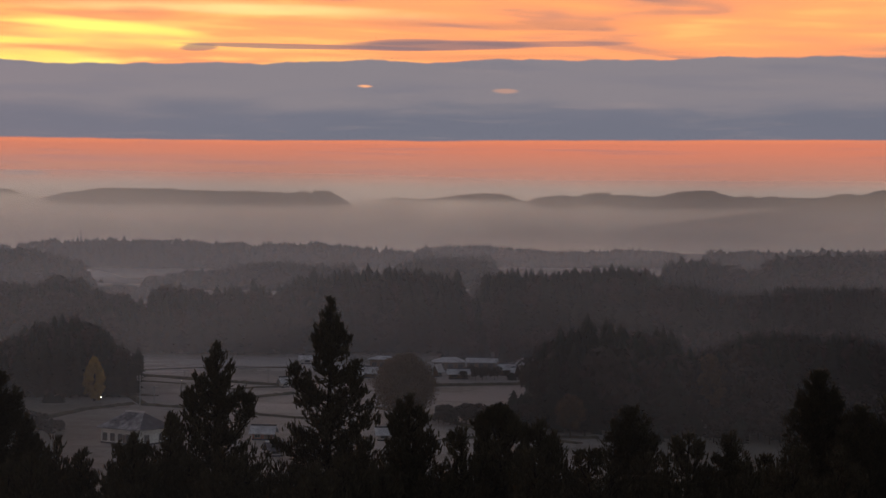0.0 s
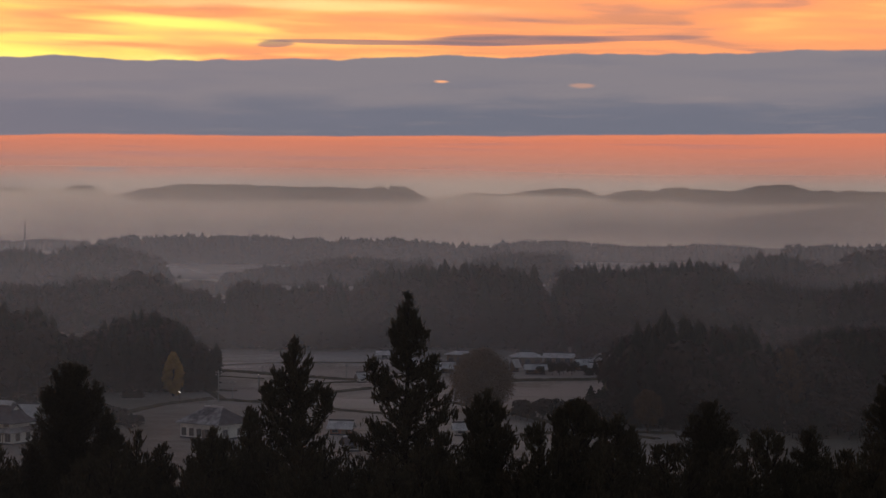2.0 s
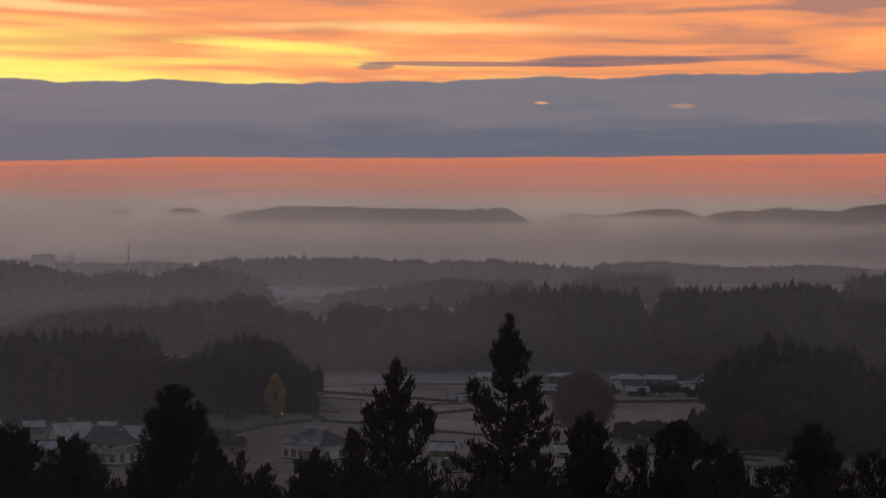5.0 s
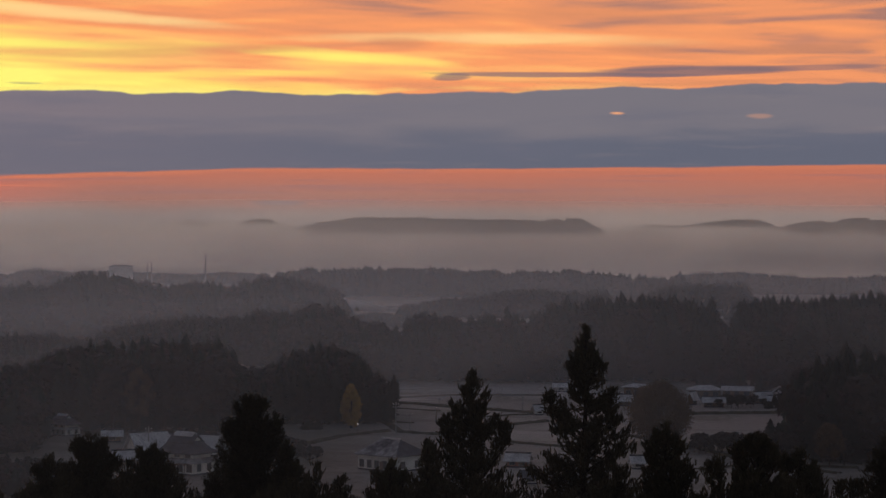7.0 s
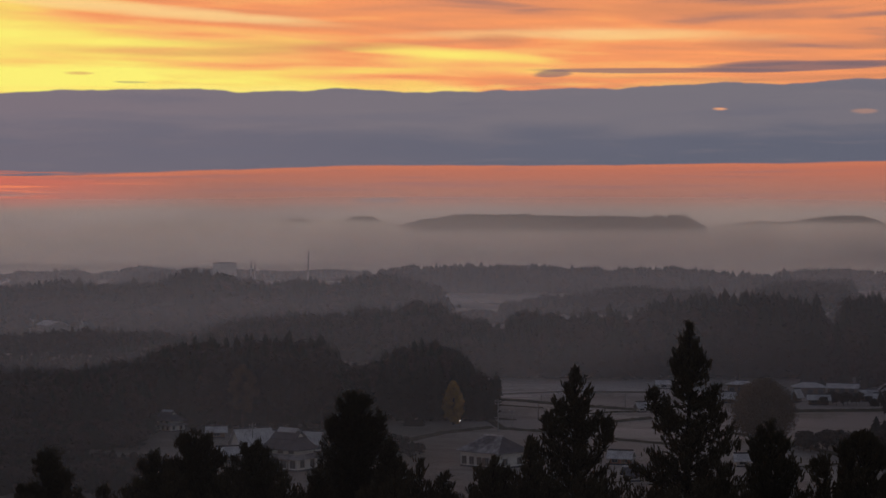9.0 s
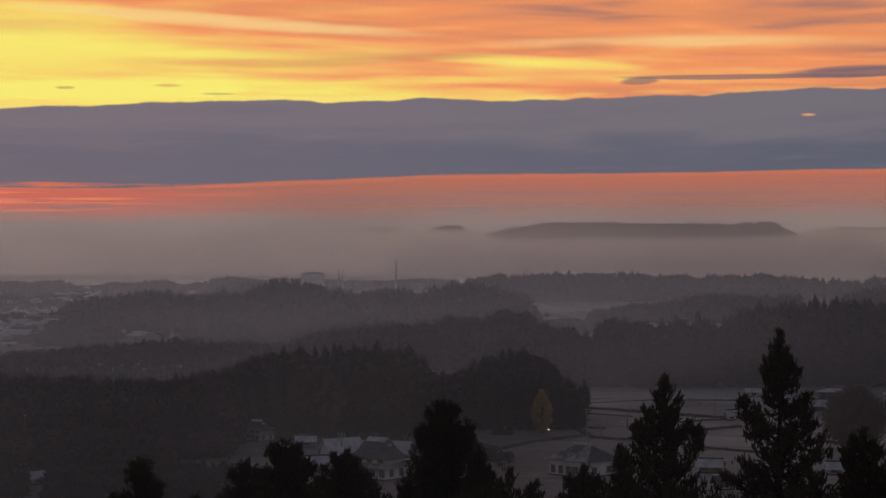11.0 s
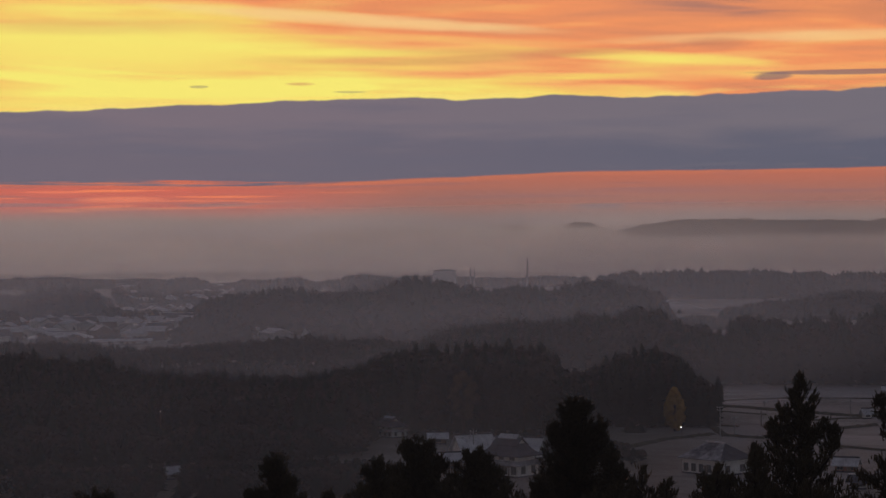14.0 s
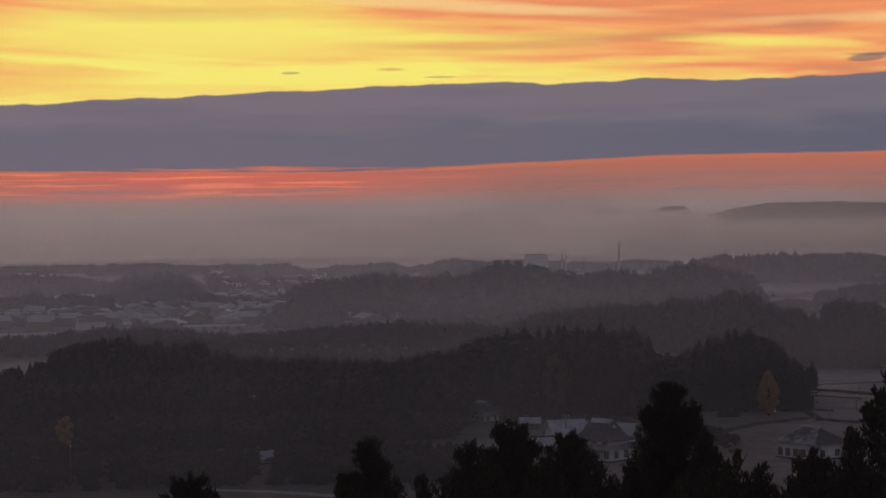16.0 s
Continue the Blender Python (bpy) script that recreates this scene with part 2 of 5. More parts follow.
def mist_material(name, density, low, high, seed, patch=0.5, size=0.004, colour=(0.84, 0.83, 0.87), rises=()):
    """See-through drifting mist: thins out upwards between the heights low and high."""
    mat = bpy.data.materials.new(name)
    mat.use_nodes = True
    n = Nodes(mat.node_tree)
    at = n.add("ShaderNodeTexCoord").outputs["Object"]
    split = n.add("ShaderNodeSeparateXYZ")
    n.put(split.inputs[0], at)
    flat = n.vector(n.math("MULTIPLY", split.outputs[0], size), n.math("MULTIPLY", split.outputs[1], size), n.math("ADD", n.math("MULTIPLY", split.outputs[2], size * 7), seed * 3.7))
    drift = n.noise(flat, 1.0, 5.0, 0.55, 0.4)
    z = n.math("ADD", split.outputs[2], n.math("MULTIPLY", n.math("SUBTRACT", drift, 0.5), min(40.0, high - low) * 0.9))
    bearing = n.math("MULTIPLY", n.math("ARCTAN2", split.outputs[0], split.outputs[1]), 57.2958)
    for b0, b1, lift in rises:
        z = n.math("SUBTRACT", z, n.math("MULTIPLY", n.math("MULTIPLY", n.step(bearing, b0, b0 + 1.5), n.step(bearing, b1, b1 - 1.5)), lift))
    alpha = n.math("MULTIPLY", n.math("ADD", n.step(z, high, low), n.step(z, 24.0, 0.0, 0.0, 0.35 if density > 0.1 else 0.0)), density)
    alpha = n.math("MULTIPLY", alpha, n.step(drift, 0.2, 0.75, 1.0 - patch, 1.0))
    # mist made denser towards the sunrise, in place of its brighter scattered light there
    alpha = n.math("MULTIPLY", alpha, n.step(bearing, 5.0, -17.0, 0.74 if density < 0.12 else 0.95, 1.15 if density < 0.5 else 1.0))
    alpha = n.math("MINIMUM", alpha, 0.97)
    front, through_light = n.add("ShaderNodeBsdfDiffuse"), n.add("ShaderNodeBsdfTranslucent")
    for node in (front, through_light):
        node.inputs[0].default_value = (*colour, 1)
    body = n.add("ShaderNodeMixShader")
    n.put(body.inputs[1], front.outputs[0]), n.put(body.inputs[2], through_light.outputs[0])
    whole = n.add("ShaderNodeMixShader")
    n.put(whole.inputs[0], alpha)
    n.put(whole.inputs[1], n.add("ShaderNodeBsdfTransparent").outputs[0])
    n.put(whole.inputs[2], body.outputs[0])
    n.put(n.add("ShaderNodeOutputMaterial").inputs[0], whole.outputs[0])
    return mat


def ground_material():
    """Frosted fields in parcels, dark grass between them, woodland floor on the lookout's slope."""
    mat = bpy.data.materials.new("frosted_ground")
    mat.use_nodes = True
    n = Nodes(mat.node_tree)
    at = n.add("ShaderNodeTexCoord").outputs["Object"]
    cells = n.add("ShaderNodeTexVoronoi")
    n.put(cells.inputs["Vector"], at)
    cells.inputs["Scale"].default_value = 0.014
    parcel = n.add("ShaderNodeSeparateColor")
    n.put(parcel.inputs[0], cells.outputs["Color"])
    coarse, small = n.noise(at, 0.03, 5.0), n.noise(at, 0.5, 5.0, 0.7)
    frost = n.mix(n.math("ADD", n.math("MULTIPLY", parcel.outputs[0], 0.6), n.math("MULTIPLY", small, 0.4)), (0.17, 0.152, 0.142), (0.34, 0.318, 0.30))
    grass = n.mix(small, (0.06, 0.055, 0.04), (0.14, 0.125, 0.09))
    colour = n.mix(n.step(n.math("ADD", n.math("MULTIPLY", coarse, 0.6), n.math("MULTIPLY", small, 0.4)), 0.36, 0.52), grass, frost)
    apart = n.add("ShaderNodeSeparateXYZ")
    n.put(apart.inputs[0], at)
    furrow = n.noise(n.vector(n.math("MULTIPLY", apart.outputs[0], 0.02), n.math("MULTIPLY", apart.outputs[1], 0.14)), 1.0, 4.0, 0.6, 0.3)
    colour = n.mix(n.step(furrow, 0.50, 0.68, 0.0, 0.6), colour, (0.10, 0.078, 0.066))
    frosted = n.add("ShaderNodeAttribute")
    frosted.attribute_name = "frost"
    white = frosted.outputs["Fac"]
    colour = n.mix(n.math("MULTIPLY", white, n.step(n.math("ADD", white, coarse), 0.6, 1.0)), n.mix(coarse, grass, (0.045, 0.04, 0.03)), colour)
    split = n.add("ShaderNodeSeparateXYZ")
    n.put(split.inputs[0], at)
    colour = n.mix(n.step(split.outputs[2], 1.0, 4.0), colour, n.mix(small, (0.03, 0.025, 0.015), (0.07, 0.055, 0.035)))
    shader = n.add("ShaderNodeBsdfPrincipled")
    n.put(shader.inputs["Base Color"], colour)
    shader.inputs["Roughness"].default_value = 0.9
    relief = n.add("ShaderNodeBump")
    relief.inputs["Strength"].default_value, relief.inputs["Distance"].default_value = 0.5, 0.4
    n.put(relief.inputs["Height"], small)
    n.put(shader.inputs["Normal"], relief.outputs[0])
    n.put(n.add("ShaderNodeOutputMaterial").inputs[0], shader.outputs[0])
    return mat


def glowing(name, colour, strength):
    mat = bpy.data.materials.new(name)
    mat.use_nodes = True
    n = Nodes(mat.node_tree)
    shine = n.add("ShaderNodeEmission")
    shine.inputs[0].default_value, shine.inputs[1].default_value = (*colour, 1), strength
    n.put(n.add("ShaderNodeOutputMaterial").inputs[0], shine.outputs[0])
    return mat


GROUND = ground_material()
NEEDLES = surface("dark_needles", (0.052, 0.042, 0.026), (0.115, 0.092, 0.056), 0.6, 0.75, 0.0, 0.55)
CEDAR = surface("cedar_foliage", (0.013, 0.017, 0.013), (0.026, 0.031, 0.023), 0.05, 0.9, 0.0, 0.15)
BROWN = surface("autumn_foliage", (0.021, 0.020, 0.018), (0.038, 0.032, 0.026), 0.05, 0.9, 0.0, 0.12)
RUST = surface("rust_foliage", (0.065, 0.042, 0.022), (0.125, 0.078, 0.038), 0.3, 0.9, 0.0, 0.25)
GOLD = surface("golden_foliage", (0.26, 0.145, 0.03), (0.42, 0.24, 0.05), 0.3, 0.8, 0.0, 0.3)
BARK = surface("bark", (0.028, 0.021, 0.016), (0.060, 0.046, 0.036), 1.5, 0.95, 0.6)
# blue distance haze is painted into this foliage colour
HAZED_HILLSIDE = surface("hazed_far_forest", (0.040, 0.052, 0.070), (0.060, 0.074, 0.090), 0.01, 0.95, 0.0)
FROST_ROOF = surface("frosted_roof", (0.30, 0.295, 0.30), (0.52, 0.51, 0.52), 0.5, 0.6, 0.25)
SLATE = surface("dark_roof_tiles", (0.035, 0.035, 0.045), (0.07, 0.068, 0.085), 0.6, 0.8, 0.3)
HALF_FROST = surface("half_frosted_tiles", (0.040, 0.040, 0.052), (0.33, 0.325, 0.335), 0.22, 0.8, 0.3, fine=5.0)
PLASTER = surface("pale_plaster", (0.50, 0.48, 0.45), (0.66, 0.64, 0.60), 0.4, 0.85, 0.15)
TIMBER = surface("weathered_timber", (0.07, 0.045, 0.03), (0.14, 0.09, 0.06), 0.9, 0.85, 0.3)
REDWALL = surface("red_brown_cladding", (0.12, 0.05, 0.035), (0.20, 0.085, 0.06), 0.8, 0.8, 0.2)
GLASS = surface("dark_window_glass", (0.02, 0.022, 0.026), (0.04, 0.042, 0.05), 0.7, 0.12, 0.0)
FRAME = surface("window_frame", (0.10, 0.09, 0.08), (0.16, 0.15, 0.14), 1.0, 0.6, 0.0)
CONCRETE = surface("concrete", (0.20, 0.195, 0.19), (0.32, 0.31, 0.30), 0.7, 0.85, 0.2)
STEEL = surface("galvanised_steel", (0.18, 0.18, 0.19), (0.30, 0.30, 0.31), 2.0, 0.5, 0.0, 0.0, 0.6)
CABLE = surface("black_cable", (0.015, 0.015, 0.015), (0.03, 0.03, 0.03), 1.0, 0.6, 0.0)
BANK_GRASS = surface("bank_grass", (0.035, 0.032, 0.022), (0.085, 0.075, 0.05), 0.3, 0.95, 0.4)
LAMP_GLOW = glowing("lamp_glow", (1.0, 0.86, 0.66), 7.0)

# ---- helpers of this place ----
def mesh_of(name, verts, faces, *mats):
    """A mesh from arrays of corners and of triangles."""
    verts, faces = np.asarray(verts, dtype=np.float32), np.asarray(faces, dtype=np.int32)
    me = bpy.data.meshes.new(name)
    me.vertices.add(len(verts))
    me.vertices.foreach_set("co", verts.ravel())
    me.loops.add(faces.size)
    me.loops.foreach_set("vertex_index", faces.ravel())
    me.polygons.add(len(faces))
    me.polygons.foreach_set("loop_start", np.arange(0, faces.size, faces.shape[1], dtype=np.int32))
    for mat in mats:
        me.materials.append(mat)
    me.update(calc_edges=True)
    me.validate()
    return me


def on_bearing(b, d, z=0.0):
    """The place d metres off the lookout on the bearing b, in degrees clockwise from straight ahead."""
    return Vector((d * math.sin(radians(b)), d * math.cos(radians(b)), z))


def ground_height(x, y):
    """The lookout's hill, falling to the nearly flat valley."""
    r = np.hypot(x, y)
    hill = 45.4 * np.clip(1 - r / 265.0, 0, 1) ** 1.7
    roll = 0.35 * np.sin(x / 61.0 + 1.0) * np.sin(y / 83.0)
    return hill + roll * np.clip(r / 300.0, 0, 1)


def gz(v):
    return float(ground_height(np.float64(v[0]), np.float64(v[1])))


def part(name, me, parent, label=""):
    ob = new(name, me)
    ob.parent = parent
    return tagged(ob, label)


def thing(name, label, category, m=None, group="", kind=""):
    ob = new(name)
    ob.empty_display_size = 0.2
    if m is not None:
        ob.matrix_basis = m
    return tagged(ob, label, category, group, kind)


# ---- ground ----
def build_ground():
    radii = np.concatenate([np.linspace(0.0, 300, 61), np.geomspace(308, 4960, 70)])
    turns = np.linspace(0, 2 * math.pi, 181)[:-1]
    rr, tt = np.meshgrid(radii, turns, indexing="ij")
    x, y = rr * np.sin(tt), rr * np.cos(tt)
    verts = np.stack([x, y, ground_height(x, y)], -1).reshape(-1, 3)
    i, j = np.meshgrid(np.arange(len(radii) - 1), np.arange(len(turns)), indexing="ij")
    k = (j + 1) % len(turns)
    w = len(turns)
    faces = np.stack([i * w + j, i * w + k, (i + 1) * w + k, (i + 1) * w + j], -1).reshape(-1, 4)[:, ::-1]
    me = mesh_of("ground", verts, faces, GROUND)
    me.shade_smooth()
    # land use: open fields carry frost, the wooded parts little of it
    bearing = np.degrees(tt)
    bearing = np.where(bearing > 180, bearing - 360, bearing)

    def plot(b0, b1, d0, d1, soft_b=1.0, soft_d=25.0):
        return np.clip((bearing - b0) / soft_b, 0, 1) * np.clip((b1 - bearing) / soft_b, 0, 1) * np.clip((rr - d0) / soft_d, 0, 1) * np.clip((d1 - rr) / soft_d, 0, 1)

    frost = np.maximum.reduce([plot(-10.5, 6.5, 450, 690, 1.0, 40.0), 0.55 * plot(-10.5, 6.5, 330, 690), 0.45 * plot(-12.5, -9, 330, 560), 0.35 * plot(-19, -11.5, 330, 560), 0.4 * plot(-35, -20.5, 990, 2600), 0.4 * plot(-20, 40, 1180, 4900), 0.8 * plot(1.5, 5.5, 1750, 2300), 0.12 * np.ones_like(rr)])
    me.attributes.new("frost", "FLOAT", "POINT").data.foreach_set("value", frost.reshape(-1).astype(np.float32))
    tagged(new("ground", me), "frosted fields and dark grass on a valley floor below a wooded hill", "ground", kind="structure")


build_ground()

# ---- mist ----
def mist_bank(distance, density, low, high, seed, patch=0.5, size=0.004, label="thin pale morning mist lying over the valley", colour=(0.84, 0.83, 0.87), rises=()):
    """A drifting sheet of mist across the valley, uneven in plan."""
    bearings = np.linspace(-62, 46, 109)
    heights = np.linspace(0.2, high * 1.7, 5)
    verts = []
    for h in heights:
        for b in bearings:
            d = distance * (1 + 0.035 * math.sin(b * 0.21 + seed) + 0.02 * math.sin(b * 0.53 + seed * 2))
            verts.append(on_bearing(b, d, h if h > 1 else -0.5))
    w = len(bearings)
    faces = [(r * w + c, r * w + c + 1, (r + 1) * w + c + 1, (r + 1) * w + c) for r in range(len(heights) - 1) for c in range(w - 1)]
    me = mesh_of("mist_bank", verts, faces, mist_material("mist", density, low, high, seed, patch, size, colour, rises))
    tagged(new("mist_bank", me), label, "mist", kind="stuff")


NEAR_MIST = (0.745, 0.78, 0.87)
# the nearest sheet is an added veil that lifts the dark conifers' tones
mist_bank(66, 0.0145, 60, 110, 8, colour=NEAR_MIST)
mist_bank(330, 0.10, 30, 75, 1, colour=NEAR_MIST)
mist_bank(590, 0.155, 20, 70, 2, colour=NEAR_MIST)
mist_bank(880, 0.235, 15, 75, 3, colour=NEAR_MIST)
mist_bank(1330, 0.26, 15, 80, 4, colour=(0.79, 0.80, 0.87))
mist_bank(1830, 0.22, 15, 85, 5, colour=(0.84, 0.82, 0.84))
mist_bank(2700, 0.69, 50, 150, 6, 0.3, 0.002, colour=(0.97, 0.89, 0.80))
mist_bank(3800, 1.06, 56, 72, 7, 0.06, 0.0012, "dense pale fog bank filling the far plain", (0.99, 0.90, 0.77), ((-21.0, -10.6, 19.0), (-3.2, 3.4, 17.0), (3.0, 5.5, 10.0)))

# ---- woods ----
rng = np.random.default_rng(11)


def cedar_template(tiers, sides, seed):
    """A conifer one unit high: ragged tiers of drooping boughs round a pointed crown."""
    r = np.random.default_rng(seed)
    verts, faces = [], []
    for k in range(tiers):
        f = k / tiers
        z0, z1 = 0.04 + 0.88 * f, min(1.0, 0.04 + 0.88 * f + 1.9 / tiers)
        radius = 0.19 * (1 - f ** 2.1) * r.uniform(0.82, 1.15) + 0.014
        base, spin = len(verts), r.uniform(0, 6.3)
        for s in range(sides * 2):
            a = spin + math.pi * s / sides
            q = radius * (r.uniform(0.85, 1.25) if s % 2 == 0 else r.uniform(0.5, 0.75))
            verts.append((q * math.cos(a), q * math.sin(a), z0 + r.uniform(-0.4, 0.5) / tiers))
        verts.append((r.uniform(-0.01, 0.01), r.uniform(-0.01, 0.01), z1))
        top = len(verts) - 1
        faces += [(base + s, base + (s + 1) % (sides * 2), top) for s in range(sides * 2)]
    return np.array(verts), np.array(faces)


def leafy_template(count, seed, leaf=0.075):
    """A broad tree one unit high: leaf sprays spread over uneven lobes, with gaps between."""
    r = np.random.default_rng(seed)
    lobes = [(r.uniform(-0.2, 0.2), r.uniform(-0.2, 0.2), r.uniform(0.38, 0.82), r.uniform(0.13, 0.22)) for _ in range(9)]
    verts = []
    for i in range(count):
        x, y, z, s = lobes[i % len(lobes)]
        d = r.normal(size=3)
        d /= np.linalg.norm(d)
        c = np.array((x, y, z)) + d * s * r.uniform(0.6, 1.05)
        u = np.cross(d + 0.45 * r.normal(size=3), r.normal(size=3))
        u /= np.linalg.norm(u)
        v = np.cross(u, d + 0.01)
        v /= np.linalg.norm(v)
        q = leaf * r.uniform(0.7, 1.4)
        verts += [c + u * q, c - u * q * 0.6 + v * q * 0.8, c - u * q * 0.6 - v * q * 0.8]
    # trunk
    verts += [(0.025, 0, 0), (-0.0125, 0.0217, 0), (-0.0125, -0.0217, 0), (0, 0, 0.6)]
    m = count * 3
    faces = [(3 * i, 3 * i + 1, 3 * i + 2) for i in range(count)] + [(m, m + 1, m + 3), (m + 1, m + 2, m + 3), (m + 2, m, m + 3)]
    return np.array(verts), np.array(faces)


NEAR_CEDARS = [cedar_template(11, 8, s) for s in range(6)]
FAR_CEDARS = [cedar_template(6, 5, s) for s in range(20, 24)]
NEAR_LEAFY = [leafy_template(330, s) for s in range(40, 44)]
FAR_LEAFY = [leafy_template(90, s, 0.13) for s in range(50, 53)]


CLEARINGS = ((-12.69, 515, 0.14), (-16.96, 500, 0.16), (-28.63, 402, 0.2), (-24.19, 402, 0.25), (-29.67, 395, 0.15))


def wood(b0, b1, distance, depth, heights, broad, label):
    """A wood between two bearings whose canopy follows the given heights from one end to the other."""
    far = distance > 850
    gap = 4.6 if distance < 620 else 5.2 if distance < 850 else 5.6 if distance < 1400 else 7.0
    if max(heights) < 8.5:
        gap *= 0.6
    width = distance * radians(b1 - b0)
    rows, columns = max(2, int(depth / gap / (1.3 if far else 1.0))), max(2, int(width / gap))
    where = np.linspace(0, 1, len(heights))
    blocks, slots, offset = [], [], 0
    for row in range(rows):
        for column in range(columns + 1):
            f = (column + rng.uniform(-0.45, 0.45)) / columns
            d = distance + depth * (row + rng.uniform(-0.4, 0.4)) / rows
            b = b0 + (b1 - b0) * f
            if any(abs(b - cb) < half and cd - 70 < d < cd + 5 for cb, cd, half in CLEARINGS):
                continue
            top = float(np.interp(f, where, heights))
            back = (row + 1) / rows
            leafy = rng.random() < broad
            along = distance * radians(b) / 10.0
            swell = 0.075 * noise.noise((along * 0.55, distance * 0.01, 2.0)) + 0.065 * noise.noise((along * 1.5, distance * 0.01 + back, 5.0))
            size = top * (rng.uniform(0.84, 0.98) if leafy else rng.uniform(0.89, 1.0) if not far else rng.uniform(0.93, 1.0)) * (0.90 + 0.10 * back) * (1.0 + swell)
            if not leafy and not far and rng.random() < 0.03:
                size *= 1.06
            if size < 2.0:
                continue
            pool = (FAR_LEAFY if far else NEAR_LEAFY) if leafy else (FAR_CEDARS if far else NEAR_CEDARS)
            verts, faces = pool[rng.integers(len(pool))]
            spread = rng.uniform(0.9, 1.25) * (1.35 if far else 1.0) * (max(size, 9.0) if not leafy else max(size, 8.0))
            if leafy and size < 8.0:
                spread = max(3.2, size * rng.uniform(1.1, 1.5))
            a = rng.uniform(0, 6.28)
            p = on_bearing(b0 + (b1 - b0) * f, d)
            c, s = math.cos(a), math.sin(a)
            turned = np.stack([(verts[:, 0] * c - verts[:, 1] * s) * spread + p.x, (verts[:, 0] * s + verts[:, 1] * c) * spread + p.y, verts[:, 2] * size + gz(p) - 0.1], -1)
            blocks.append((turned, faces + offset))
            slots.append(np.full(len(faces), 1 if leafy else 0, dtype=np.int32))
            offset += len(verts)
    if not blocks:
        return
    me = mesh_of("wood", np.concatenate([v for v, _ in blocks]), np.concatenate([f for _, f in blocks]), CEDAR, BROWN)
    me.polygons.foreach_set("material_index", np.concatenate(slots))
    tagged(new("wood", me), label, "woodland", kind="stuff")


def far_hill(distance, crest, label, rough=1.0):
    """A far wooded hill: a rounded ridge through (bearing, height) places, with a rough crest of treetops."""
    bearings, heights = zip(*crest)
    b0, b1 = bearings[0], bearings[-1]
    count = max(24, int(distance * radians(b1 - b0) / 3.2))
    profile = ((-420, 0.0), (-260, 0.45), (-120, 0.80), (-30, 0.96), (0, 1.0), (60, 0.9), (200, 0.0))
    verts = []
    for i in range(count + 1):
        b = b0 + (b1 - b0) * i / count
        top = float(np.interp(b, bearings, heights))
        top += rough * (1.6 * noise.noise((i * 0.13, distance, 0)) + 1.3 * noise.noise((i * 0.45, distance, 3)) + rng.uniform(-0.6, 0.6))
        for back, share in profile:
            verts.append(on_bearing(b, distance + back + rng.uniform(-4, 4), top * share + (rng.uniform(-1.5, 1.5) if 0 < share < 1 else 0)))
    w = len(profile)
    faces = [(i * w + j, (i + 1) * w + j, (i + 1) * w + j + 1, i * w + j + 1) for i in range(count) for j in range(w - 1)]
    tagged(new("far_hill", mesh_of("far_hill", verts, faces, HAZED_HILLSIDE)), label, "hill", kind="structure")


wood(2.33, 6.91, 445, 55, (5.0, 16.0, 20.3, 22.5, 23.8, 24.5, 25.1, 24.1, 23.3, 23.7, 22.2, 17.5), 0.1, "dense dark cedar grove standing among frosted fields")
wood(6.67, 9.93, 470, 50, (13.9, 15.6, 15.8, 14.0, 11.1, 7.9), 0.75, "mixed brownish autumn wood beside the cedar grove")
wood(8.62, 13.64, 540, 70, (15.4, 18.4, 18.8, 17.3, 18.1, 18.8, 16.8, 16.6, 17.2), 0.25, "dark conifer wood at the valley side")
wood(5.97, 13.05, 430, 40, (3.9, 5.7, 7.1, 9.3, 10.8, 11.9), 0.6, "mixed low wood on the lower slope")
wood(-13.47, -8.85, 520, 60, (4.6, 8.5, 13.8, 17.4, 18.8, 20.1, 18.0, 14.8, 10.2), 0.2, "dark cedar wood beside the yellow ginkgo")
wood(-17.89, -12.44, 500, 60, (20.4, 21.6, 21.3, 21.5, 22.5, 23.0, 22.5, 19.0, 7.6), 0.25, "dark wooded knoll above the farmhouses")
wood(-32.51, -18.00, 560, 60, (7.3, 8.8, 13.6, 17.6, 17.5, 17.6, 16.7, 13.5, 15.4, 15.1, 13.6, 14.5, 16.0, 17.1), 0.3, "dark mixed wood covering the valley floor")
wood(-32.52, -18.82, 470, 60, (8.5, 12.2, 13.1, 14.1, 13.9, 13.6, 14.3, 13.5, 14.0), 0.45, "dark mixed wood nearer the lookout")
wood(-32.54, -20.63, 420, 45, (3.4, 5.1, 7.2, 9.1, 8.1, 7.8, 8.0, 8.3, 5.8), 0.5, "dark low wood behind the farmhouses")
wood(-32.55, -18.53, 375, 30, (2.9, 4.3, 5.2, 5.1, 4.4, 5.4, 5.8, 5.2), 0.6, "dark mixed wood at the foot of the hill")
wood(-19.14, -14.61, 520, 40, (13.5, 15.1, 14.3, 13.5, 14.5, 13.0), 0.4, "dark wood behind the old farmhouses")
wood(-9.92, 0.27, 680, 70, (15.4, 17.2, 18.4, 19.7, 21.4, 23.0, 23.5, 24.3, 26.8, 29.4, 30.2, 29.3, 28.1, 27.6), 0.15, "long dark belt of cedar forest beyond the fields")
wood(0.27, 1.38, 690, 50, (20.7, 19.4, 15.9), 0.3, "low dark wood in a misty gap between forest belts")
wood(1.37, 13.93, 810, 90, (24.9, 25.7, 26.2, 29.4, 27.6, 23.6, 21.6, 21.2, 22.4, 23.2, 22.4, 21.6, 22.4), 0.12, "long dark belt of cedar forest across the valley")
wood(0.29, 8.81, 640, 50, (8.1, 10.3, 11.0, 10.6, 11.1, 10.7, 12.2), 0.5, "hazy mixed wood below the forest belt")
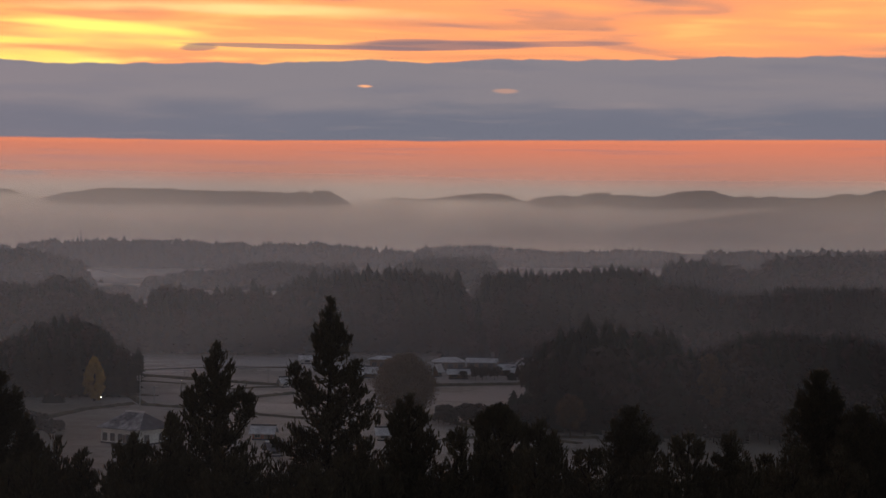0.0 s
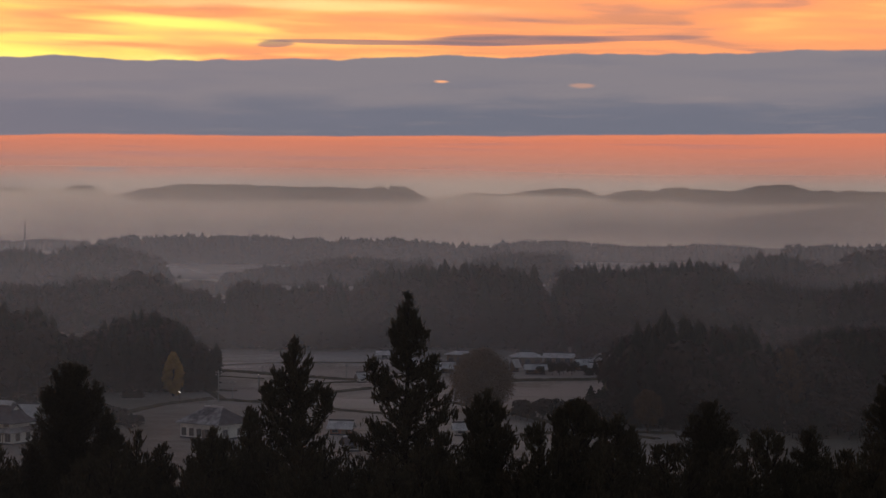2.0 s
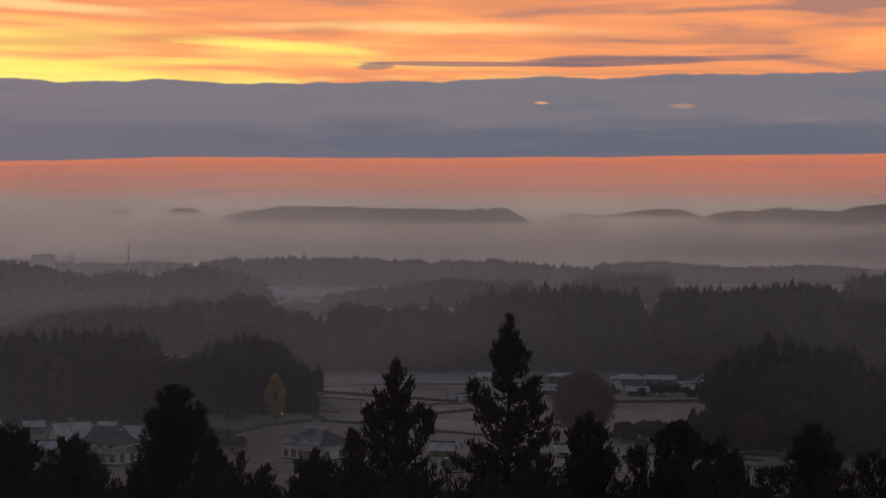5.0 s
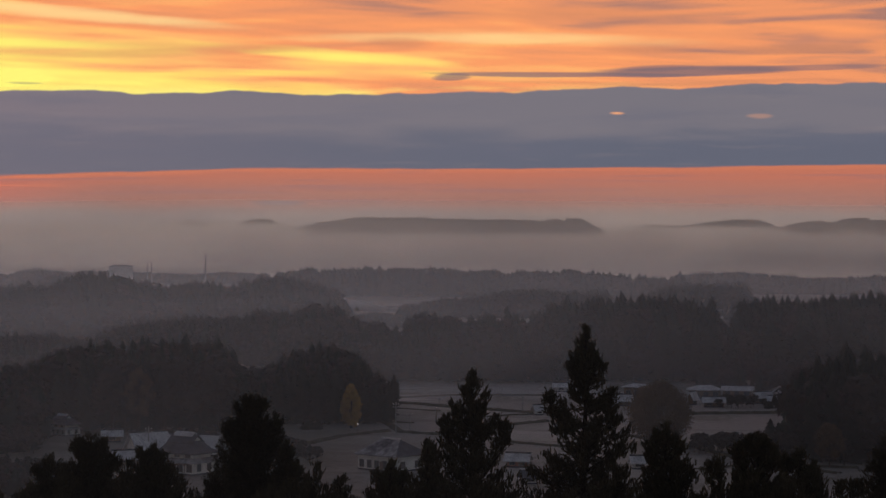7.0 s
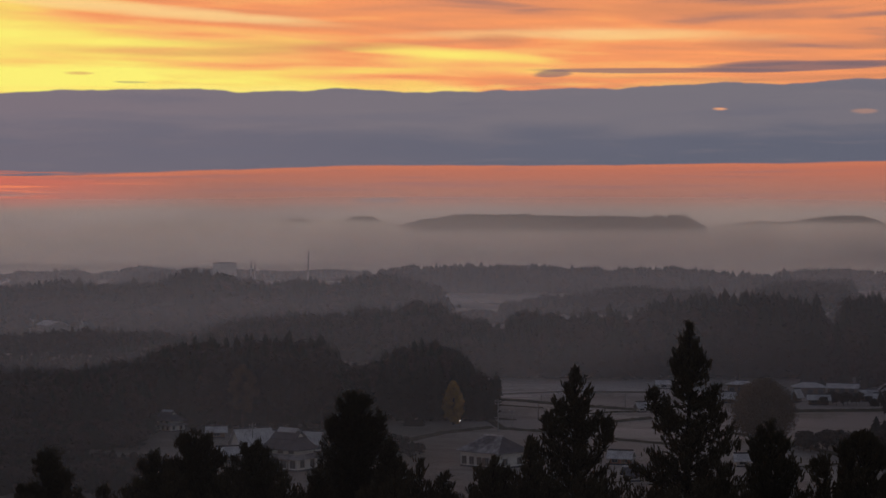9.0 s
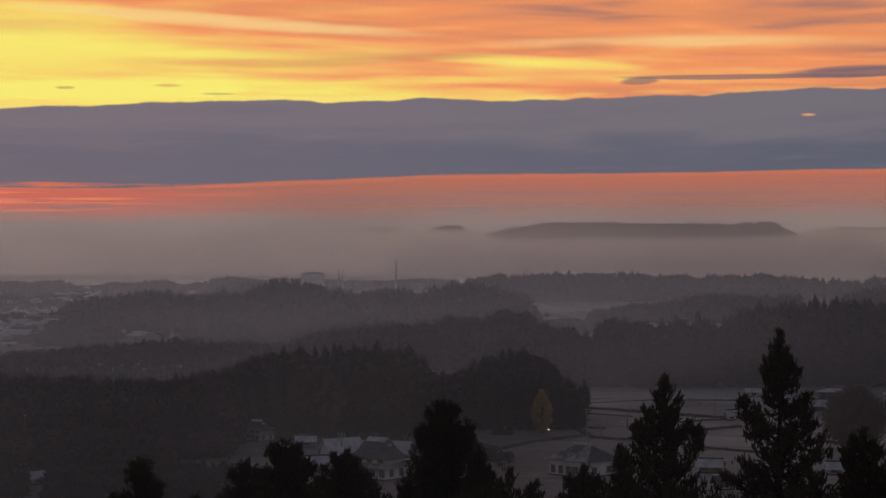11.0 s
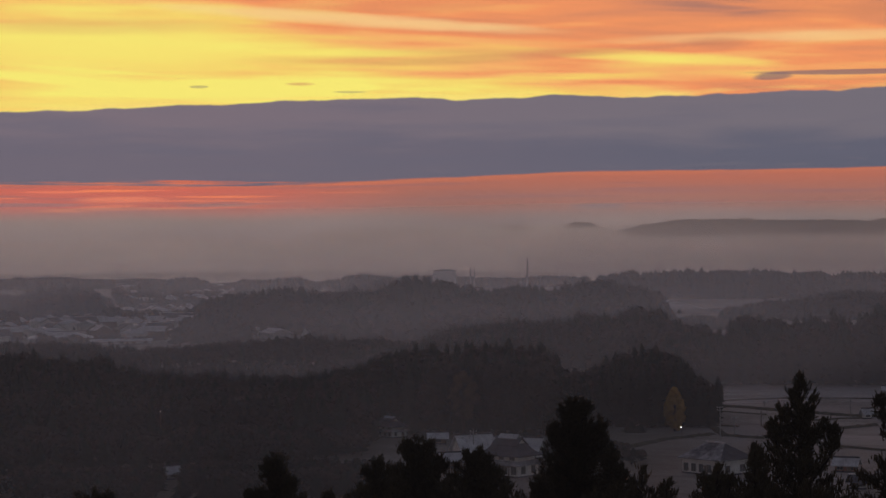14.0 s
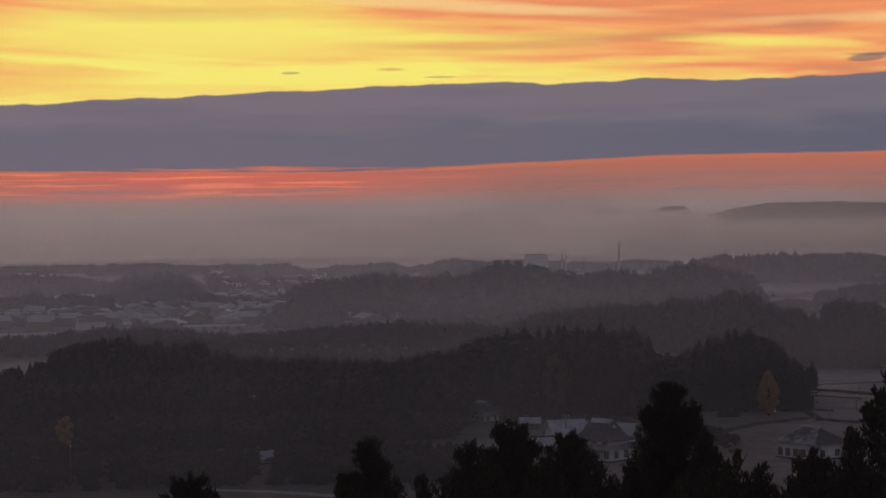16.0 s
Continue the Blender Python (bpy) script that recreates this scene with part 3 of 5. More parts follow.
wood(6.44, 7.91, 1020, 50, (27.2, 28.8, 28.7, 27.6), 0.05, "hazy cedar stand")
wood(8.12, 8.63, 1010, 30, (21.6, 25.6, 23.2), 0.4, "hazy clump of trees")
wood(9.07, 10.01, 1000, 35, (23.4, 28.6, 30.7, 29.5, 23.8), 0.5, "hazy rounded clump of tall trees")
wood(10.08, 13.61, 1000, 40, (22.4, 24.5, 25.6, 26.1, 26.3, 26.1), 0.5, "hazy clump of trees")
wood(9.57, 13.61, 1250, 60, (27.1, 29.2, 28.8, 29.1), 0.4, "hazy wood")
wood(-1.28, 1.27, 1300, 50, (19.1, 23.1, 24.3, 24.4, 22.7), 0.2, "hazy belt of trees")
wood(-8.39, -2.65, 1250, 50, (8.4, 13.0, 16.7, 20.1, 18.3, 19.3), 0.3, "hazy belt of trees")
wood(-8.26, -6.91, 900, 35, (13.7, 16.5, 16.2, 13.1), 0.4, "hazy clump of trees")
wood(-5.08, -0.39, 1600, 70, (27.2, 27.4, 25.8, 22.4, 21.9), 0.2, "hazy wood")
wood(-0.39, 6.71, 1900, 60, (21.5, 23.0, 20.4, 17.1, 17.7, 20.5, 17.2), 0.4, "hazy wood")
wood(7.67, 13.61, 1700, 60, (23.3, 23.6, 23.9, 24.5, 25.0, 25.3), 0.4, "hazy wood")
wood(-16.92, -9.32, 760, 80, (12.9, 16.1, 17.0, 17.6, 18.6, 20.6, 21.7, 22.1, 15.9), 0.3, "hazy wooded ridge")
wood(-19.89, -10.86, 980, 100, (22.2, 26.5, 29.4, 32.9, 31.9, 28.1, 27.1, 27.7, 28.0, 26.6, 21.9, 15.2), 0.25, "hazy wooded hill")
wood(-12.79, -10.05, 1150, 70, (24.3, 27.5, 27.5, 26.1, 24.1, 14.7), 0.25, "hazy wooded hill")
wood(-12.47, -4.39, 1750, 80, (17.4, 25.8, 26.4, 26.5, 26.5, 25.7, 23.3, 21.0), 0.1, "hazy long wooded ridge")
wood(-23.98, -22.04, 1000, 45, (6.3, 14.3, 19.3, 20.0, 17.6, 11.4), 0.2, "hazy block of trees")
wood(-23.16, -17.17, 1100, 70, (20.7, 23.8, 25.5, 26.1, 23.4, 19.9, 19.4, 19.2), 0.3, "hazy wooded hill above the town")
wood(-28.51, -25.92, 1300, 60, (17.7, 23.1, 24.5, 25.3, 24.2, 13.2), 0.2, "hazy wooded hill in the town")
wood(-32.47, -28.43, 1500, 60, (19.3, 20.4, 22.4, 19.0, 15.6), 0.4, "hazy low wood beside the town")
wood(-32.50, -16.22, 800, 60, (6.9, 7.5, 10.6, 8.8, 6.8, 9.2, 11.6, 9.7, 6.2), 0.5, "hazy low wood below the town")
wood(-25.24, -22.91, 2000, 60, (11.4, 18.9, 20.2, 19.7, 11.4), 0.3, "pale far wood")
wood(-22.51, -20.08, 2050, 60, (11.9, 18.0, 17.5, 19.1, 19.3, 10.9), 0.4, "pale far wood")
wood(-19.51, -17.49, 1900, 70, (15.8, 23.0, 23.3, 21.9, 15.2), 0.2, "pale far wood")
wood(-17.49, -12.33, 2300, 60, (16.1, 14.8, 13.3, 12.5, 15.0, 12.5), 0.3, "pale far wood")
wood(-32.47, -24.76, 2400, 60, (15.6, 15.6, 15.8, 15.2, 16.6, 12.4, 13.5), 0.5, "pale far wood")
wood(-20.04, -18.03, 2350, 60, (6.8, 12.5, 17.5, 14.6), 0.2, "pale far wood")
# two strips of scrub added to darken the pale ground in the gap
wood(-11.3, -8.2, 1120, 60, (5.0, 7.0, 6.0, 8.0, 5.0), 0.5, "hazy low scrub in the valley gap")
wood(-10.9, -8.4, 1380, 40, (3.0, 3.4, 2.8, 3.2), 0.6, "hazy low scrub before the greenhouse")
# the grey-blue of these hills is haze put into their foliage colour
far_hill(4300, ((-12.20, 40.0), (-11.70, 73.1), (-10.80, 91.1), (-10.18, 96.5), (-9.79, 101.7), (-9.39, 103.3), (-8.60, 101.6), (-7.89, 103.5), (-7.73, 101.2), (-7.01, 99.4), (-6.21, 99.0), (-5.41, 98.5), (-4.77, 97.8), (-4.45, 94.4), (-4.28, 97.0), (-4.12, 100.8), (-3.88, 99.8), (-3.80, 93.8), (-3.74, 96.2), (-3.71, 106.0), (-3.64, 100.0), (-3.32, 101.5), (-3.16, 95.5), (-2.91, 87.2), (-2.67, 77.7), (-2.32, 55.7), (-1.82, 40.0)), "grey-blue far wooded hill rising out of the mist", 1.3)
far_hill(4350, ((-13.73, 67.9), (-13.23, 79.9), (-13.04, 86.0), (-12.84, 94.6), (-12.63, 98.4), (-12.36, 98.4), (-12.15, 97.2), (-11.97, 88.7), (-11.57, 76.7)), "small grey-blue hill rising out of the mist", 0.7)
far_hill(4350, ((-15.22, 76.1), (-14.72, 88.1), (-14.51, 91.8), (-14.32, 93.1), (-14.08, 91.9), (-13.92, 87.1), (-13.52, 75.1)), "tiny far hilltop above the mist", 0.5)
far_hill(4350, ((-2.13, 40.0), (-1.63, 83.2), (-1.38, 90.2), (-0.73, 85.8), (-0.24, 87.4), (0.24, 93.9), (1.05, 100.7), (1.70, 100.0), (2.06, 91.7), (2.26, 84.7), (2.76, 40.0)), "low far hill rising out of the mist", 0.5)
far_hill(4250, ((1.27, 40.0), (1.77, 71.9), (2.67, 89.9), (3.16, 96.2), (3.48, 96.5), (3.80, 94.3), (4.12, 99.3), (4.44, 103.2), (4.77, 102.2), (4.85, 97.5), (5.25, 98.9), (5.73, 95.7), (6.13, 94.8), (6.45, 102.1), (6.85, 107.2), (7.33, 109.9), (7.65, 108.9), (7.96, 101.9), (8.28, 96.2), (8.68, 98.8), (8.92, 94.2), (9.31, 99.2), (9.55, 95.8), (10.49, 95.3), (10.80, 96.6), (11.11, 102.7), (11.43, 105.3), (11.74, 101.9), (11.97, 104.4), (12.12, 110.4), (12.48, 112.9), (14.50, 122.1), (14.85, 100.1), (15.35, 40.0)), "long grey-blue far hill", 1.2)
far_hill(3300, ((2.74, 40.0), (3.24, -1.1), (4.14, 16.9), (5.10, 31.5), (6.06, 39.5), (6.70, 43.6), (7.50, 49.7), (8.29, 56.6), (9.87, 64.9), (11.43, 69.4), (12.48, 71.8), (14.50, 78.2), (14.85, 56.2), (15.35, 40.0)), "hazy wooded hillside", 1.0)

# ---- conifers on the lookout's slope ----
def conifer(bearing, distance, top, profile, seed, label, density=1.0, leaders=(), shoot=0.34, upright=0.75):
    """A conifer with a tapered trunk, limbs, and a crown of upturned needle shoots.
    top: height of its tip; profile: (metres below the tip, half width) from the tip down; leaders: (side, below tip, length) of side tops."""
    r = np.random.default_rng(seed)
    foot = on_bearing(bearing, distance)
    foot.z = gz(foot)
    tall = top - foot.z
    below, half = zip(*profile)
    ob = thing("conifer_tree", label, "tree", pose(foot.x, foot.y, foot.z - 0.15), "conifers on the slope")
    wood_v, wood_f = [], []

    def limb(p0, p1, r0, r1, sides):
        p0, p1 = np.asarray(p0, float), np.asarray(p1, float)
        d = (p1 - p0) / (np.linalg.norm(p1 - p0) + 1e-9)
        u = np.cross(d, (0.3, 0.9, 0.2))
        u /= np.linalg.norm(u)
        v = np.cross(d, u)
        base = len(wood_v)
        for p, q in ((p0, r0), (p1, r1)):
            wood_v.extend(p + q * (math.cos(6.2832 * k / sides) * u + math.sin(6.2832 * k / sides) * v) for k in range(sides))
        for k in range(sides):
            a, b = base + k, base + (k + 1) % sides
            wood_f.extend(((a, b, b + sides), (a, b + sides, a + sides)))

    girth = 0.016 * tall + 0.05
    joints = 9
    line = [np.array((0.05 * math.sin(k * 1.7 + seed), 0.05 * math.cos(k * 2.1 + seed), tall * k / joints)) for k in range(joints + 1)]
    for k in range(joints):
        limb(line[k], line[k + 1], girth * (1 - k / joints) + 0.02, girth * (1 - (k + 1) / joints) + 0.02, 8)
    tips = []   # (place, way, size)

    def spray(root, way, reach, size):
        """Shoots along the outer part of one limb."""
        end = root + way * reach
        end[2] += 0.16 * reach
        limb(root, end, 0.012 + 0.012 * reach, 0.006, 3)
        pine = density < 1.6
        count = max(6, int(reach * (24.0 if pine else 18.0) * density))
        clumps = np.append(r.uniform(0.45 if pine else 0.3, 0.95, max(1, int(reach * 2.2))), (0.97, 1.0))
        f = (clumps[r.integers(0, len(clumps), count)] + r.normal(size=count) * 0.035)[:, None]
        p = root + (end - root) * f + r.normal(size=(count, 3)) * np.array((0.075, 0.075, 0.11)) * min(1.2, 0.55 + reach * 0.4)
        d = way * (1 - upright) + np.array((0, 0, upright)) + r.normal(size=(count, 3)) * 0.20
        tips.append((p, d, size * r.uniform(0.45, 0.95, (count, 1))))
        # older, thicker foliage near the trunk and under the tips
        inner = max(2, int(reach * (11.0 if pine else 19.0) * density))
        f = r.uniform(0.05, 0.70, (inner, 1))
        p = root + (end - root) * f + r.normal(size=(inner, 3)) * np.array((0.12, 0.12, 0.16)) * (0.5 + reach * 0.35)
        tips.append((p, way * 0.4 + np.array((0, 0, 0.5)) + r.normal(size=(inner, 3)) * 0.6, size * r.uniform(0.7, 1.15, (inner, 1))))

    deepest = min(tall * 0.8, 16.0)
    drop = 0.10
    while drop < deepest:
        reach_here = (0.95 if density < 1.6 else 0.98) * float(np.interp(drop, below, half))
        for _ in range((5 if drop < 1.5 else 6) if density < 1.6 else 3 if drop < 1.2 else 4):
            a = r.uniform(0, 6.2832)
            climb = (1.5 if drop < 1.0 else 0.9 if drop < 3 else 0.4) if density < 1.6 else (0.9 if drop < 1.0 else 0.45 if drop < 3 else 0.22)
            way = np.array((math.cos(a), math.sin(a), climb * r.uniform(0.5, 1.3)))
            way /= np.linalg.norm(way)
            z = tall - drop - r.uniform(0, 0.15) - (0.6 if density < 1.6 else 0.35) * reach_here
            spray(np.array((0.0, 0.0, z)), way, reach_here * (r.choice((1.0, 0.9, 0.75, 1.08)) if density < 2 else r.uniform(0.84, 1.0)) + 0.05, shoot * (0.7 if drop < 0.8 else 1.0))
        drop += ((0.30 if drop < 3 else 0.36) if density < 1.6 else (0.17 if drop < 1.5 else 0.21 if drop < 6 else 0.34) / density ** 0.5)
    for side, down, length in leaders:
        right = np.array((math.cos(radians(bearing)), -math.sin(radians(bearing)), 0.0)) * side
        root = right * 0.35 + np.array((0, 0, tall - down - length - 0.4 * abs(side)))
        tip = right + np.array((0, 0, tall - down))
        bend = right * 0.9 + np.array((0, 0, tall - down - length * 0.7))
        limb(root, bend, 0.05, 0.035, 5), limb(bend, tip, 0.035, 0.012, 5)
        z = 0.0
        while z < length:
            p = tip + (bend - tip) * (z / length)
            for _ in range(3):
                a = r.uniform(0, 6.2832)
                way = np.array((math.cos(a), math.sin(a), 0.7))
                spray(p, way / np.linalg.norm(way), 0.10 + 0.30 * min(1.0, z / 0.8) * r.uniform(0.7, 1.3), shoot * 0.75)
            z += 0.14
    tips.append((np.array(((0.0, 0.0, tall - 0.35),)), np.array(((0, 0.05, 1.0),)), np.array(((0.5,),))))
    # each shoot: a plume of blades that open outwards and bend up
    P, D, S = (np.concatenate([t[k] for t in tips]) for k in range(3))
    D = D / np.linalg.norm(D, axis=1)[:, None]
    side = np.cross(D, np.array((0.31, 0.87, 0.37)))
    side /= np.linalg.norm(side, axis=1)[:, None]
    other = np.cross(D, side)
    verts, faces, blades = [], [], 7
    for k in range(blades):
        a = 6.2832 * k / blades + r.uniform(0, 6.28, size=(len(P), 1))
        out = np.cos(a) * side + np.sin(a) * other
        across = -np.sin(a) * side + np.cos(a) * other
        start = P + D * S * (0.09 * k)
        verts.append(np.stack([start - across * S * 0.135, start + across * S * 0.135, start + D * S * 0.72 + out * S * r.uniform(0.05, 0.22, size=(len(P), 1))], 1))
    verts = np.concatenate(verts).reshape(-1, 3)
    part("trunk", mesh_of("trunk", wood_v, wood_f, BARK), ob)
    part("crown", mesh_of("crown", verts, np.arange(len(verts)).reshape(-1, 3), NEEDLES), ob)
    return ob


conifer(-3.18, 92, 43.39, ((0.00, 0.09), (0.52, 0.36), (1.17, 0.72), (1.95, 1.02), (2.86, 1.08), (3.25, 0.84), (3.90, 1.65), (4.68, 2.09), (5.98, 2.45), (7.80, 2.69), (10.93, 2.99)), 101, "tall dark pine with a slender spire and open boughs", 0.85, ((-1.61, 3.17, 1.82), (1.25, 3.02, 1.82), (-0.99, 3.90, 1.56), ), 0.34, 0.75)
conifer(-6.4, 88, 41.53, ((0.00, 0.17), (0.50, 0.52), (1.12, 0.92), (2.24, 1.14), (2.74, 1.20), (3.48, 1.77), (4.23, 2.23), (5.72, 2.58), (7.96, 2.86)), 102, "tall dark pine with ragged upturned shoots on the slope", 1.0, ((-1.09, 2.12, 1.49), (1.42, 2.29, 1.74), (-1.94, 3.23, 1.49), ), 0.34, 0.75)
conifer(-12.63, 115, 38.16, ((0.00, 0.65), (0.30, 1.00), (0.75, 1.35), (1.30, 1.65), (1.80, 1.90), (2.90, 2.15), (4.10, 2.50), (6.00, 2.80), (9.0, 3.2)), 103, "dense dark cedar with a rounded crown on the slope", 2.9, ((0.5, 0.08, 0.9), (-1.35, 1.75, 1.2)), 0.23, 0.5)
conifer(-11.64, 112, 36.02, ((0.00, 0.12), (0.50, 0.38), (1.10, 0.62), (2.10, 0.95), (3.30, 1.20), (6.00, 1.55)), 166, "slender dark cedar close beside the rounded one", 2.4, (), 0.23, 0.6)
conifer(-13.70, 108, 34.71, ((0.00, 0.25), (0.50, 0.70), (1.00, 1.00), (2.20, 1.45), (4.50, 1.80)), 167, "low dark cedar beside the rounded one", 2.2, (), 0.23, 0.5)
conifer(-8.7, 80, 38.30, ((0.00, 0.16), (0.45, 0.42), (1.02, 0.83), (1.81, 1.25), (3.39, 1.61)), 104, "young dark pine with upturned shoots on the slope", 1.2, ((-0.57, 0.45, 0.68), (0.50, 0.41, 0.68), ), 0.34, 0.75)
conifer(-0.9, 84, 39.62, ((0.00, 0.16), (0.48, 0.55), (1.19, 1.04), (1.90, 1.26), (2.85, 1.64), (4.75, 2.05)), 105, "young dark pine with upturned shoots on the slope", 1.2, ((-0.43, 0.52, 0.95), (0.38, 0.62, 0.95), ), 0.34, 0.75)
conifer(0.6, 78, 38.90, ((0.00, 0.10), (0.55, 0.30), (1.32, 0.61), (2.65, 0.86)), 106, "young dark pine with upturned shoots on the slope", 0.7, ((-0.31, 0.31, 0.88), ), 0.34, 0.75)
conifer(1.67, 82, 39.48, ((0.00, 0.13), (0.70, 0.69), (1.39, 1.17), (2.09, 1.49), (3.48, 1.87)), 107, "young dark pine with upturned shoots on the slope", 1.0, ((-0.79, 0.56, 1.16), (0.65, 0.70, 1.16), (-0.32, 0.28, 0.93), (0.32, 0.32, 0.93), ), 0.34, 0.75)
conifer(2.85, 84, 38.66, ((0.00, 0.16), (0.71, 0.76), (1.43, 1.20), (2.38, 1.42), (4.28, 1.69)), 108, "young dark pine with upturned shoots on the slope", 1.1, ((-0.57, 0.38, 0.95), (0.52, 0.71, 0.95), ), 0.34, 0.75)
conifer(4.24, 76, 38.37, ((0.00, 0.10), (0.43, 0.30), (1.07, 0.59), (2.15, 0.99)), 109, "young dark pine with upturned shoots on the slope", 0.6, ((-0.34, 0.21, 0.64), (0.30, 0.17, 0.64), ), 0.34, 0.75)
conifer(5.42, 95, 38.24, ((0.00, 0.31), (0.40, 0.68), (1.07, 1.11), (2.15, 1.48), (3.22, 1.79), (5.37, 2.22)), 110, "dense dark conical conifer on the slope", 2.3, (), 0.22, 0.55)
conifer(7.03, 82, 38.41, ((0.00, 0.11), (0.58, 0.59), (1.39, 0.91), (2.78, 1.17)), 111, "young dark pine with upturned shoots on the slope", 0.55, ((-0.51, 0.32, 0.93), (0.42, 0.46, 0.93), ), 0.34, 0.75)
conifer(8.21, 88, 37.88, ((0.00, 0.17), (0.50, 0.52), (1.24, 0.80), (2.49, 1.03), (4.48, 1.26)), 112, "dense dark conical conifer on the slope", 2.0, (), 0.22, 0.6)
conifer(10.65, 100, 39.81, ((0.00, 0.33), (0.71, 0.72), (1.70, 1.17), (2.83, 1.76), (4.24, 2.15), (6.79, 2.73)), 113, "dense dark conical conifer on the slope", 2.3, ((0.85, 1.13, 1.41), ), 0.22, 0.55)
conifer(11.78, 98, 38.25, ((0.00, 0.25), (0.83, 0.83), (1.94, 1.34), (3.88, 1.85)), 114, "dense dark conical conifer on the slope", 2.2, (), 0.22, 0.6)
conifer(12.82, 98, 38.98, ((0.00, 0.32), (0.83, 0.96), (2.22, 1.66), (4.43, 2.23)), 115, "dense dark conical conifer on the slope", 2.0, (), 0.22, 0.6)
conifer(-7.63, 86, 38.43, ((0.00, 0.14), (0.61, 0.45), (1.46, 0.78), (2.92, 1.12)), 116, "young dark pine with upturned shoots on the slope", 1.0, (), 0.34, 0.75)
conifer(-10.12, 84, 37.36, ((0.00, 0.22), (0.48, 0.55), (1.43, 0.93), (2.85, 1.37)), 117, "young dark pine with upturned shoots on the slope", 1.0, (), 0.34, 0.75)
conifer(-10.83, 88, 37.41, ((0.00, 0.17), (0.75, 0.57), (1.49, 0.97), (2.99, 1.43)), 118, "young dark pine with upturned shoots on the slope", 0.9, (), 0.34, 0.75)
conifer(-2.28, 84, 37.82, ((0.00, 0.16), (0.71, 0.66), (1.90, 1.09)), 119, "young dark pine with upturned shoots on the slope", 1.1, (), 0.34, 0.75)
conifer(6.46, 80, 37.74, ((0.00, 0.21), (0.68, 0.78), (1.81, 1.30)), 120, "young dark pine with upturned shoots on the slope", 1.0, (), 0.34, 0.75)
conifer(9.17, 84, 37.38, ((0.00, 0.22), (0.71, 0.82), (1.90, 1.37)), 121, "young dark pine with upturned shoots on the slope", 1.0, (), 0.34, 0.75)
conifer(-7.98, 84, 36.82, ((0.00, 0.22), (0.59, 0.82), (1.43, 1.31), (2.85, 1.64)), 122, "young dark pine with upturned shoots on the slope", 0.9, (), 0.34, 0.75)
conifer(-7.11, 82, 37.32, ((0.00, 0.21), (0.58, 0.80), (1.39, 1.28), (2.78, 1.60)), 123, "young dark pine with upturned shoots on the slope", 0.9, (), 0.34, 0.75)
conifer(-6.15, 76, 38.25, ((0.00, 0.20), (0.54, 0.74), (1.29, 1.19), (2.58, 1.48)), 124, "young dark pine with upturned shoots on the slope", 0.9, (), 0.34, 0.75)
conifer(-4.86, 82, 36.63, ((0.00, 0.21), (0.58, 0.80), (1.39, 1.28), (2.78, 1.60)), 125, "young dark pine with upturned shoots on the slope", 0.9, (), 0.34, 0.75)
conifer(-3.57, 74, 37.95, ((0.00, 0.19), (0.52, 0.72), (1.26, 1.16), (2.51, 1.44)), 126, "young dark pine with upturned shoots on the slope", 0.9, (), 0.34, 0.75)
conifer(-2.76, 76, 38.05, ((0.00, 0.20), (0.54, 0.74), (1.29, 1.19), (2.58, 1.48)), 127, "young dark pine with upturned shoots on the slope", 0.9, (), 0.34, 0.75)
conifer(-2.03, 82, 36.52, ((0.00, 0.21), (0.58, 0.80), (1.39, 1.28), (2.78, 1.60)), 128, "young dark pine with upturned shoots on the slope", 0.9, (), 0.34, 0.75)
conifer(-0.65, 84, 37.12, ((0.00, 0.22), (0.59, 0.82), (1.43, 1.31), (2.85, 1.64)), 129, "young dark pine with upturned shoots on the slope", 0.9, (), 0.34, 0.75)
conifer(0.49, 84, 36.30, ((0.00, 0.22), (0.59, 0.82), (1.43, 1.31), (2.85, 1.64)), 130, "young dark pine with upturned shoots on the slope", 0.9, (), 0.34, 0.75)
conifer(1.7, 80, 37.86, ((0.00, 0.21), (0.57, 0.78), (1.36, 1.25), (2.71, 1.56)), 131, "young dark pine with upturned shoots on the slope", 0.9, (), 0.34, 0.75)
conifer(2.67, 74, 38.56, ((0.00, 0.19), (0.52, 0.72), (1.26, 1.16), (2.51, 1.44)), 132, "young dark pine with upturned shoots on the slope", 0.9, (), 0.34, 0.75)
conifer(3.97, 80, 37.11, ((0.00, 0.21), (0.57, 0.78), (1.36, 1.25), (2.71, 1.56)), 133, "young dark pine with upturned shoots on the slope", 0.9, (), 0.34, 0.75)
conifer(5.82, 86, 37.03, ((0.00, 0.22), (0.61, 0.84), (1.46, 1.34), (2.92, 1.68)), 134, "young dark pine with upturned shoots on the slope", 0.9, (), 0.34, 0.75)
conifer(8.7, 82, 37.25, ((0.00, 0.21), (0.58, 0.80), (1.39, 1.28), (2.78, 1.60)), 135, "young dark pine with upturned shoots on the slope", 0.9, (), 0.34, 0.75)
conifer(11.21, 80, 38.17, ((0.00, 0.21), (0.57, 0.78), (1.36, 1.25), (2.71, 1.56)), 136, "young dark pine with upturned shoots on the slope", 0.9, (), 0.34, 0.75)
conifer(-11.53, 82, 37.38, ((0.00, 0.21), (0.58, 0.80), (1.39, 1.28), (2.78, 1.60)), 137, "young dark pine with upturned shoots on the slope", 0.9, (), 0.34, 0.75)
conifer(-12.15, 86, 36.58, ((0.00, 0.22), (0.61, 0.84), (1.46, 1.34), (2.92, 1.68)), 138, "young dark pine with upturned shoots on the slope", 0.9, (), 0.34, 0.75)
